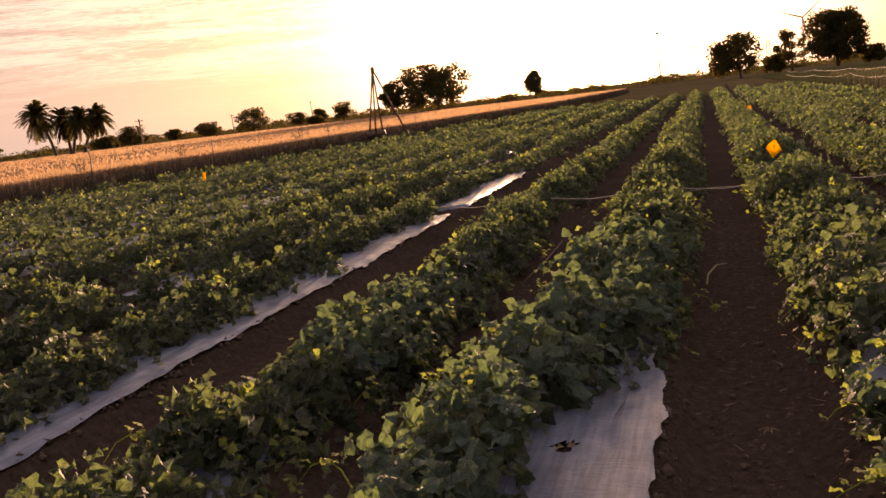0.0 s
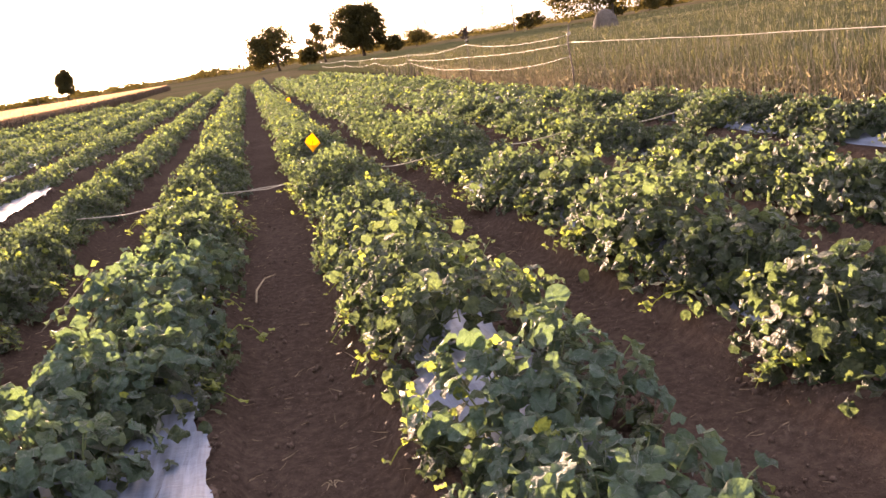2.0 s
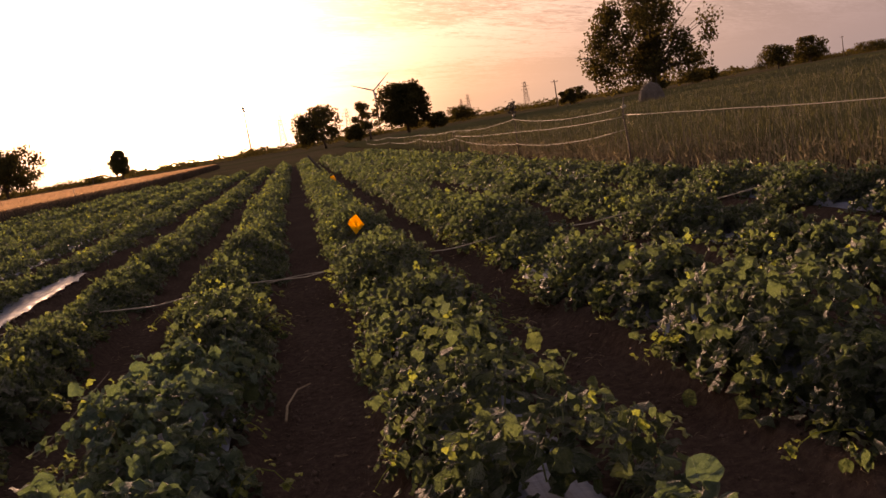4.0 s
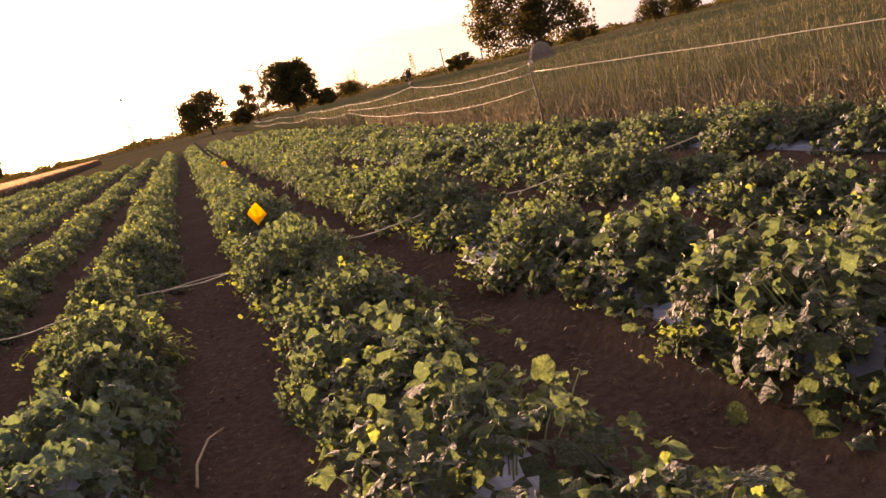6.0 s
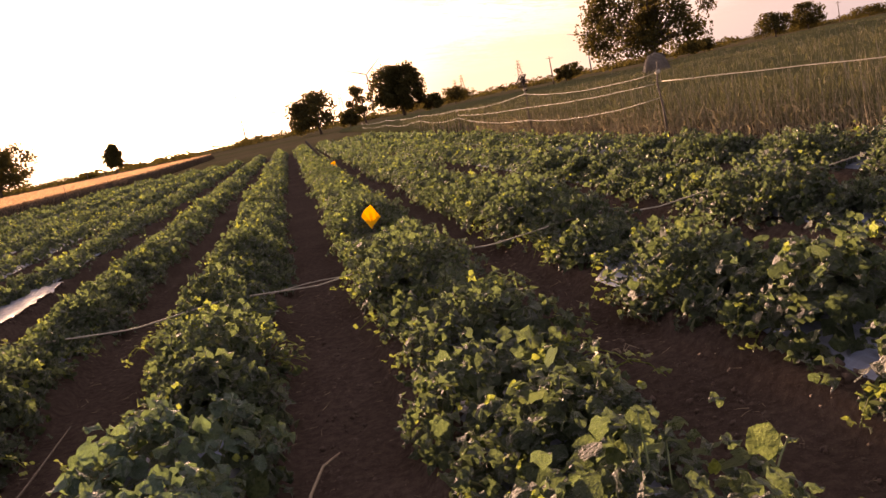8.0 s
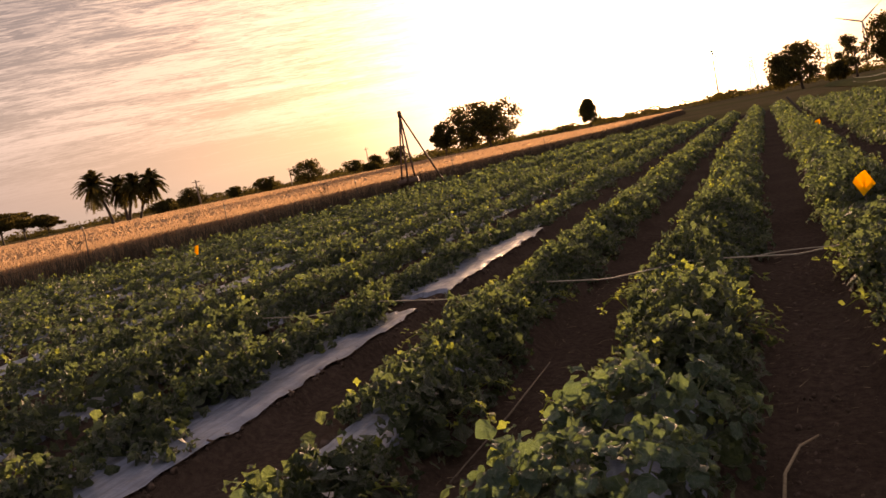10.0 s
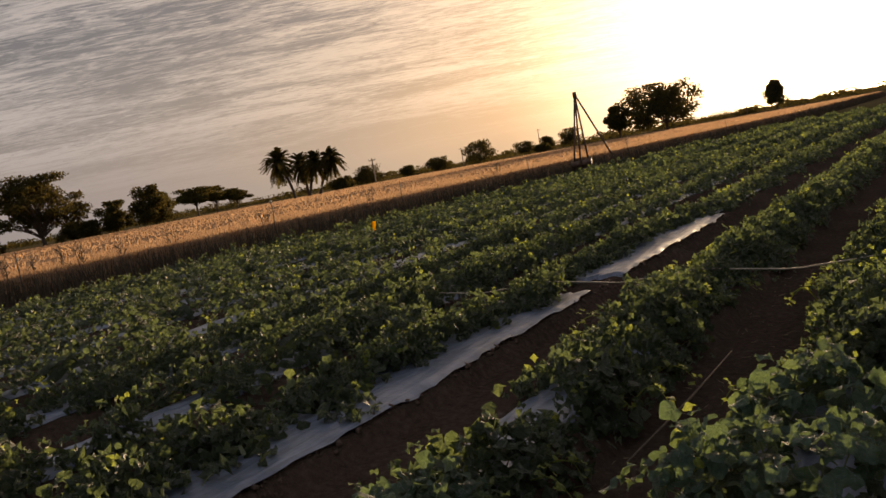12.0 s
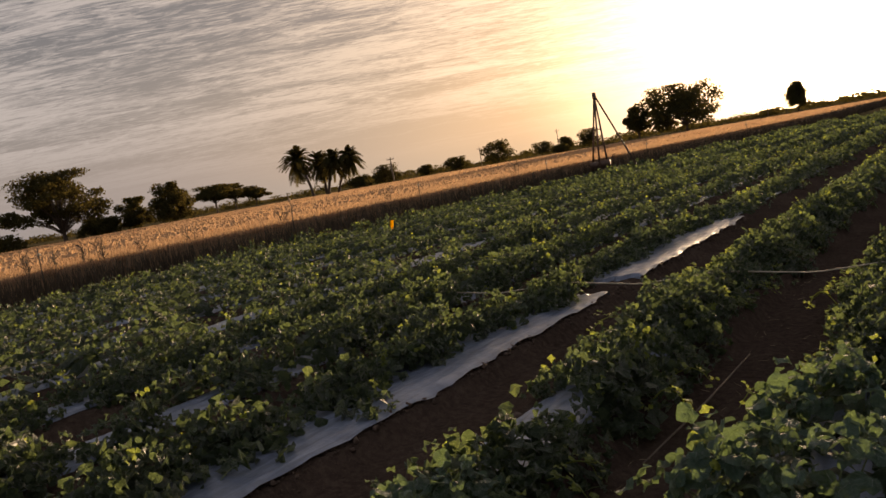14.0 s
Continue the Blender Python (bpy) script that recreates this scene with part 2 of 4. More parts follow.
# ---------------------------------------------------------------- mesh tools
class Soup:
    """Triangles gathered for one mesh."""

    def __init__(self):
        self.v, self.f, self.n = [], [], 0

    def add(self, v, f):
        v, f = np.asarray(v, float).reshape(-1, 3), np.asarray(f, int).reshape(-1, 3)
        self.v.append(v), self.f.append(f + self.n)
        self.n += len(v)

    def mesh(self, name, mat, smooth=False):
        v, f = np.concatenate(self.v), np.concatenate(self.f)
        me = bpy.data.meshes.new(name)
        me.vertices.add(len(v)), me.loops.add(f.size), me.polygons.add(len(f))
        me.vertices.foreach_set("co", v.astype(np.float32).ravel())
        me.loops.foreach_set("vertex_index", f.astype(np.int32).ravel())
        me.polygons.foreach_set("loop_start", np.arange(0, f.size, 3, dtype=np.int32))
        if smooth:
            me.polygons.foreach_set("use_smooth", np.ones(len(f), bool))
        me.update(calc_edges=True)
        me.materials.append(mat)
        return me


def part(name, soup, mat, parent, label="", smooth=False):
    ob = new(name, soup if isinstance(soup, bpy.types.Mesh) else soup.mesh(name, mat, smooth))
    ob.parent = parent
    return tagged(ob, label)


def empty(name, place, label, category, group=""):
    ob = new(name)
    ob.empty_display_size = 0.1
    ob.location = place
    return tagged(ob, label, category, group)


def tube(soup, pts, radii, sides=6, cap=True):
    """A tapered tube along a line of points."""
    pts = np.asarray(pts, float)
    radii = np.broadcast_to(np.asarray(radii, float), (len(pts),))
    d = np.gradient(pts, axis=0)
    d /= np.linalg.norm(d, axis=1)[:, None] + 1e-9
    ref = np.where(np.abs(d[:, 2:3]) > 0.9, np.array([[1.0, 0, 0]]), np.array([[0, 0, 1.0]]))
    a = np.cross(d, ref)
    a /= np.linalg.norm(a, axis=1)[:, None] + 1e-9
    b = np.cross(d, a)
    ang = np.arange(sides) * 2 * np.pi / sides
    ring = a[:, None] * np.cos(ang)[None, :, None] + b[:, None] * np.sin(ang)[None, :, None]
    v = (pts[:, None] + ring * radii[:, None, None]).reshape(-1, 3)
    f = []
    for i in range(len(pts) - 1):
        for j in range(sides):
            p, q = i * sides + j, i * sides + (j + 1) % sides
            f += [(p, q, q + sides), (p, q + sides, p + sides)]
    if cap:
        for j in range(1, sides - 1):
            f.append((0, j + 1, j))
            e = (len(pts) - 1) * sides
            f.append((e, e + j, e + j + 1))
    soup.add(v, f)


def box(soup, lo, hi):
    (a, b, c), (d, e, g) = lo, hi
    v = [(a, b, c), (d, b, c), (d, e, c), (a, e, c), (a, b, g), (d, b, g), (d, e, g), (a, e, g)]
    q = [(0, 3, 2, 1), (4, 5, 6, 7), (0, 1, 5, 4), (1, 2, 6, 5), (2, 3, 7, 6), (3, 0, 4, 7)]
    soup.add(v, [t for a, b, c, d in q for t in ((a, b, c), (a, c, d))])


def grid_faces(nx, ny):
    i, j = np.meshgrid(np.arange(ny - 1), np.arange(nx - 1), indexing="ij")
    a = (i * nx + j).ravel()
    return np.concatenate([np.stack([a, a + 1, a + nx + 1], 1), np.stack([a, a + nx + 1, a + nx], 1)])


def wave(x, y, scale, seed=0):
    """Smooth cheap noise, about -1 to 1."""
    r = np.random.RandomState(seed % 9973)
    s = 0
    for k in range(6):
        a, b, c = r.uniform(-1, 1), r.uniform(-1, 1), r.uniform(0, 6.28)
        s = s + np.sin(scale * (1 + 0.5 * k) * (a * x + b * y) * 2.2 + c)
    return s / 3.5


def leaf_shape(rings, points, crumple=1.0):
    """A cucurbit leaf of width 1: rounded, five shallow lobes, a notch at the stalk."""
    th = np.arange(points) * 2 * np.pi / points - np.pi / 2
    r = 0.5 * (1 + 0.055 * np.cos(5 * (th - np.pi / 2)))
    r = np.where(np.abs(th + np.pi / 2) < 0.1, 0.33, r)
    v, f = [(0, 0, 0)], []
    for k in range(1, rings + 1):
        s = k / rings
        x, y = r * s * np.cos(th), r * s * np.sin(th) + 0.08 * s
        z = 0.20 * np.abs(x) - 0.42 * (x * x + y * y) + (crumple * (0.085 * np.sin(3 * th + 1.0) + 0.06 * np.cos(5 * th + 0.5)) if k == rings else 0.03 * np.cos(3 * th))
        v += list(zip(x, y, z))
    for j in range(points):
        f.append((0, 1 + j, 1 + (j + 1) % points))
    for k in range(1, rings):
        for j in range(points):
            a, b = 1 + (k - 1) * points + j, 1 + (k - 1) * points + (j + 1) % points
            f += [(a, a + points, b + points), (a, b + points, b)]
    return np.array(v, float), np.array(f, int)


FINE, PLAIN = leaf_shape(2, 12, 1.2), leaf_shape(1, 8, 1.9)
# four-sided scrap of leaf, folded along its middle, for what stands far off
QUAD = (np.array([(0, 0, 0.10), (0.5, 0.02, -0.08), (0.05, 0.5, 0.06), (-0.5, -0.03, -0.10), (-0.02, -0.45, 0.04)]), np.array([(0, 1, 2), (0, 2, 3), (0, 3, 4), (0, 4, 1)]))
SPRAY = (np.array([(-0.5, -0.35, 0.0), (0.5, -0.2, 0.1), (0.1, 0.55, -0.1), (-0.35, 0.4, 0.15)]), np.array([(0, 1, 2), (0, 2, 3)]))


def frames_of(normal, turn):
    """Rotation matrices (N, 3, 3) whose third column is the normal."""
    nz = normal / (np.linalg.norm(normal, axis=1)[:, None] + 1e-9)
    t = np.stack([np.cos(turn), np.sin(turn), np.zeros_like(turn)], 1)
    x = t - nz * (t * nz).sum(1)[:, None]
    x /= np.linalg.norm(x, axis=1)[:, None] + 1e-9
    return np.stack([x, np.cross(nz, x), nz], 2)


def scatter(soup, shape, place, rot, size, squash=None):
    """Copies of a shape at many places, as one run of triangles."""
    v, f = shape
    n = len(place)
    if n == 0:
        return
    s = size[:, None, None] * (v[None] if squash is None else v[None] * squash[:, None, :])
    w_ = np.einsum("nij,nkj->nki", rot, s) + place[:, None]
    soup.add(w_.reshape(-1, 3), (f[None] + (np.arange(n) * len(v))[:, None, None]).reshape(-1, 3))


# ---------------------------------------------------------------- plan of the field
PITCH, FIRST, HALF = 1.37, -0.31, 0.33        # spacing of the beds, centre of the bed beside the walk, half a film's width
ROW_END = 60.0
EDGE_R = 5.95


def bed_x(k):
    return FIRST + PITCH * k


def edge_l(y):
    return -19.3 + 0.15 * np.minimum(y, 62.0)


def ground_z(x, y):
    """Height of the soil: raised beds with furrows between them."""
    d = np.abs((x - FIRST + PITCH / 2) % PITCH - PITCH / 2)
    bed = 0.115 * np.clip((0.47 - d) / 0.15, 0, 1)
    bed = bed * bed * (3 - 2 * bed / 0.115) / 0.115
    inside = (x > edge_l(y) + 0.4) & (x < EDGE_R - 0.1) & (y < ROW_END + 1)
    return np.where(inside, bed, 0.0)


def ground():
    xs = np.concatenate([[-3000, -1200, -500, -250, -140, -90, -60, -40, -30, -24], np.arange(-20.5, 6.6, PITCH / 17),
                         [7, 8, 10, 15, 25, 45, 80, 150, 300, 700, 1500, 3000]])
    ys = np.concatenate([[-1500, -500, -150, -50, -20, -8], np.arange(-3, 15, 0.15), np.arange(15, 63, 0.7),
                         [64, 67, 72, 80, 95, 120, 160, 220, 320, 500, 900, 1800, 4000]])
    x, y = np.meshgrid(xs, ys)
    z = ground_z(x, y)
    near = np.clip((18 - y) / 4, 0, 1) * np.clip((y + 5) / 1.5, 0, 1) * (x > -14) * (x < 6.6)
    r = np.random.RandomState(4)
    rough = np.where(ground_z(x, y) > 0.09, 0.25, 1.0)
    z = z + rough * near * (0.012 * wave(x, y, 5.0, 1) + 0.008 * wave(x, y, 17.0, 2) + r.uniform(-0.008, 0.008, x.shape))
    s = Soup()
    s.add(np.stack([x.ravel(), y.ravel(), z.ravel()], 1), grid_faces(len(xs), len(ys)))
    return tagged(new("ground", s.mesh("ground", SOIL, True)), "dark reddish-brown tilled soil in raised beds and furrows", "ground", kind="structure")


ground()

HOLE = (-0.31, 3.42, 0.045)


def mulch_film(k, fine):
    """The plastic sheet over one bed, sagging and wrinkled, its edges tucked into the soil."""
    c = bed_x(k)
    us = np.linspace(-1, 1, (23 if k in (0, -2) else 13) if fine else 7)
    if fine:
        ys = np.concatenate([np.arange(-1.0, 16, 0.035 if k == 0 else 0.07), np.arange(16, ROW_END, 0.5)])
    else:
        ys = np.concatenate([np.arange(2.0, 16, 0.25), np.arange(16, ROW_END, 0.9)])
    ys = ys[(edge_l(ys) + 1.0) < c]
    u, y = np.meshgrid(us, ys)
    ragged = 1 + 0.05 * wave(y * 1.0, u * 0 + k, 5.0, 10 + k) + 0.02 * wave(y, u * 0, 23.0, 30 + k)
    half = np.where((k == 1) & (np.abs(y - 4.07) < 0.28), 0.31, 0.22)
    half = np.where((k == 2) & (np.abs(y - 8.3) < 0.35) & (u < 0) | (k == 2) & (np.abs(y - 6.45) < 0.3) & (u > 0), 0.36, half)
    if k == 0:
        half = np.where(y < 4.3, HALF, 0.27)
    if k == -2:
        half = np.where(y > 14.9, 0.22, np.where(u > 0, 0.35, 0.34))
    x = c + u * half * np.where(np.abs(u) > 0.95, ragged, 1)
    z = ground_z(x, y) + 0.034 - np.where((k in (-2, 0)) & (u > 0), 0.008, 0.030) * np.abs(u) ** 8
    near = np.clip((17 - y) / 3, 0, 1)
    z = z + near * (0.006 * wave(x * 3, y, 4.0, 40 + k) + 0.005 * np.sin(x * 55 + 2.5 * wave(x, y, 2.0, 3)) * wave(x, y, 3.0, 5))
    if k == -2:
        # the sheet sinks below the ground where the cord crosses
        z = np.where(np.abs(y - 10.35 - 0.25 * u) < 0.36 + 0.08 * wave(x, y, 9.0, 6), z - 0.09, z)
    v = np.stack([x.ravel(), y.ravel(), z.ravel()], 1)
    f = grid_faces(len(us), len(ys))
    if k == 0:
        mid = v[f].mean(1)
        keep = np.hypot(mid[:, 0] - HOLE[0], mid[:, 1] - HOLE[1]) > HOLE[2]
        f = f[keep]
    s = Soup()
    s.add(v, f)
    ob = tagged(new("mulch_film", s.mesh("mulch_film", FILM, True)),
                "silver-grey plastic mulch film stretched over a raised bed, dusty and wrinkled", "plastic film", "mulch films on the beds")
    return ob


films = {k: mulch_film(k, -4 <= k <= 3) for k in range(-12, 5)}


def tucked_soil(k):
    """Clods heaped along both edges of a film to hold it down."""
    rng = np.random.RandomState(600 + k)
    v = np.array([(1, 0, 0), (-1, 0, 0), (0, 1, 0), (0, -1, 0), (0, 0, 1), (0, 0, -1)], float) * 0.5
    f = np.array([(0, 2, 4), (2, 1, 4), (1, 3, 4), (3, 0, 4), (2, 0, 5), (1, 2, 5), (3, 1, 5), (0, 3, 5)])
    n = 900
    side = np.where(rng.uniform(0, 1, n) < 0.5, -1, 1)
    y = rng.uniform(1.5, 15.0, n)
    edge = np.where(side > 0, 0.355, 0.36) if k == -2 else np.where(y < 4.3, 0.345, 0.285) if k == 0 else np.full(n, 0.235)
    x = bed_x(k) + side * (edge + 0.02 * rng.normal(0, 1, n))
    s = Soup()
    scatter(s, (v, f), np.stack([x, y, ground_z(x, y) + 0.01], 1), frames_of(rng.normal(0, 1, (n, 3)), rng.uniform(0, 6, n)),
            0.012 + 0.045 * rng.uniform(0, 1, n) ** 3, rng.uniform(0.6, 1.3, (n, 3)))
    tagged(part("tucked_soil", s, CLOD, films[k], "dark clods heaped on the edge of the film"), kind="stuff")


for k in (-3, -2, -1, 0, 1, 2, 3):
    tucked_soil(k)


def torn_hole():
    """Torn edge of the planting hole in the near film."""
    s = Soup()
    r = random.Random(5)
    for i in range(9):
        a = i * 0.7 + r.uniform(-0.2, 0.2)
        x, y = HOLE[0] + 0.034 * math.cos(a), HOLE[1] + 0.034 * math.sin(a)
        l, h = r.uniform(0.012, 0.03), r.uniform(0.004, 0.022)
        t = (-math.sin(a) * 0.014, math.cos(a) * 0.014)
        s.add([(x - t[0], y - t[1], 0.13), (x + t[0], y + t[1], 0.13), (x + l * math.cos(a), y + l * math.sin(a), 0.132 + h)], [(0, 1, 2)])
    part("torn_edge", s, DEAD, films[0], "dry torn brown edge of a planting hole")


torn_hole()


def tear(x0, y0, x1, y1, wide):
    """A narrow slit in the near film, dark soil showing."""
    s = Soup()
    d = np.array([y1 - y0, x0 - x1]) / math.hypot(x1 - x0, y1 - y0) * wide
    zs = [float(ground_z(np.array(x), np.array(y))) + 0.043 for x, y in ((x0, y0), (x1, y1))]
    mx, my, mz = (x0 + x1) / 2, (y0 + y1) / 2, sum(zs) / 2 + 0.004
    s.add([(x0, y0, zs[0]), (mx + d[0], my + d[1], mz), (x1, y1, zs[1]), (mx - d[0], my - d[1], mz)], [(0, 1, 2), (0, 2, 3)])
    part("tear", s, CLOD, films[0], "narrow dark tear in the film")


tear(-0.16, 3.62, -0.12, 3.90, 0.003)

# openings in the foliage where film lies bare: x, y, half width, half length
GAPS = [(-0.37, 5.25, 0.10, 0.22), (0.98, 4.08, 0.26, 0.27), (1.25, 4.87, 0.11, 0.15), (1.20, 5.35, 0.14, 0.18), (-0.27, 6.25, 0.13, 0.18), (1.19, 4.63, 0.06, 0.12), (1.25, 3.2, 0.11, 0.2), (1.3, 2.6, 0.12, 0.14),
        (-0.16, 7.01, 0.10, 0.2), (-0.3, 6.4, 0.10, 0.2), (2.15, 8.32, 0.22, 0.24), (2.72, 6.48, 0.12, 0.16), (3.68, 8.27, 0.10, 0.14), (3.98, 6.76, 0.13, 0.16),
        (4.9, 8.63, 0.18, 0.2), (4.87, 10.0, 0.18, 0.16), (4.97, 6.98, 0.2, 0.18), (-7.2, 13.8, 0.28, 0.45), (-9.57, 10.36, 0.22, 0.3),
        (-7.13, 9.9, 0.25, 0.45), (-6.83, 14.87, 0.22, 0.4), (-5.25, 14.28, 0.22, 0.4), (-4.38, 6.97, 0.22, 0.3), (-4.51, 6.4, 0.2, 0.25),
        (-1.76, 6.75, 0.26, 0.55), (-1.75, 11.95, 0.14, 0.25), (-1.66, 7.98, 0.22, 0.2), (-2.5, 15.5, 0.2, 0.5), (-2.38, 19.7, 0.16, 0.6),
        (-2.3, 25.8, 0.2, 0.9), (-2.2, 36.0, 0.2, 1.2), (-1.7, 3.85, 0.10, 0.15), (-1.31, 3.9, 0.07, 0.15), (0.0, 5.78, 0.13, 0.16), (1.2, 4.81, 0.15, 0.2)]


def bare(x, y):
    """True where no leaf hangs: along the open film strips and in the gaps."""
    jag = 0.05 * wave(x * 0, y, 6.0, 77) + 0.03 * wave(x * 0, y, 17.0, 78)
    b = (np.abs(x + 0.12) < 0.25 + 0.6 * jag) & (y < 4.10 + jag + 1.2 * np.minimum(x, 0.0))
    left = np.where(y > 7.3, -2.93, np.where(y > 6.05, -2.79, np.where(y > 5.75, -2.95, -2.74)))
    strip = (x > left - 0.10 + jag * 2.2) & (x < -2.3) & (y < 14.6)
    b |= strip & ~((np.abs(y - 6.95) < 0.16) & (x < -2.62)) & ~((np.abs(y - 9.7) < 0.36 + jag) & (x < -2.80))
    for gx, gy, a, c in GAPS:
        if gx < -4:
            a, c = a * 1.1, c * 1.1
        b |= ((x - gx) / a) ** 2 + ((y - gy) / c) ** 2 < 1
    return b


def clump_at(x, y):
    """Hummocks a hand wide in the foliage."""
    return np.clip(wave(x, y, 7.0, 91) + 0.6 * wave(x, y, 13.0, 92), -1.2, 1.2)


def low_(count):
    return int(count * 0.27)


def leaves_of(rng, c, y0, radius, height, count, size, lean):
    """Places, normals and sizes of one plant's leaves: a close skin over a steep-sided mound, a few low runners."""
    a = rng.uniform(0, 2 * np.pi, count)
    q = np.sqrt(rng.uniform(0.0, 1.0, count))
    edge = 1 + 0.11 * np.sin(3 * a + y0 * 7) + 0.07 * np.sin(7 * a + y0 * 13)
    x = c + lean + radius * 1.02 * edge * q * np.cos(a)
    y = y0 + radius * 1.12 * edge * q * np.sin(a)
    base = ground_z(x, y) * (1 - q ** 3) + 0.03
    z = base + height * (1 - 0.62 * q ** 3) * rng.uniform(0.76, 1.0, count) + 0.10 * rng.uniform(0, 1, count) ** 4
    side = q > 0.80
    z[side] = 0.05 + (0.08 + height) * rng.uniform(0.0, 0.72, side.sum())
    z = z + 0.05 * clump_at(x, y) * (1 - q ** 4)
    low = low_(count)
    x[:low] = c + lean * 0.5 + rng.uniform(-0.39, 0.39, low)
    y[:low] = y0 + rng.uniform(-0.42, 0.42, low)
    z[:low] = ground_z(x[:low], y[:low]) + rng.uniform(0.04, 0.11, low)
    out_ = np.stack([np.cos(a) * q, np.sin(a) * q, np.zeros(count)], 1)
    nrm = out_ * np.where(side, 1.3, 0.55)[:, None] + np.array([0, 0, 0.75]) + rng.normal(0, 0.5, (count, 3))
    nrm[:, 2] = np.abs(nrm[:, 2]) + 0.05
    s = size * rng.uniform(0.55, 1.4, count)
    return np.stack([x, y, z], 1), nrm, s


def core_of(rng, c, y0, radius, height, count, size, lean):
    """Broad shaded leaves just under the surface of a plant's mound."""
    a, q = rng.uniform(0, 2 * np.pi, count), np.sqrt(rng.uniform(0, 0.9, count))
    x, y = c + lean + radius * 1.02 * q * np.cos(a), y0 + radius * 0.95 * q * np.sin(a)
    z = ground_z(x, y) * (1 - q ** 3) + 0.02 + height * (1 - 0.75 * q ** 3) * rng.uniform(0.45, 0.78, count)
    nrm = np.stack([np.cos(a) * q * 1.1, np.sin(a) * q * 1.1, np.full(count, 0.8)], 1) + rng.normal(0, 0.15, (count, 3))
    return np.stack([x, y, z], 1), nrm, size * rng.uniform(0.85, 1.2, count)


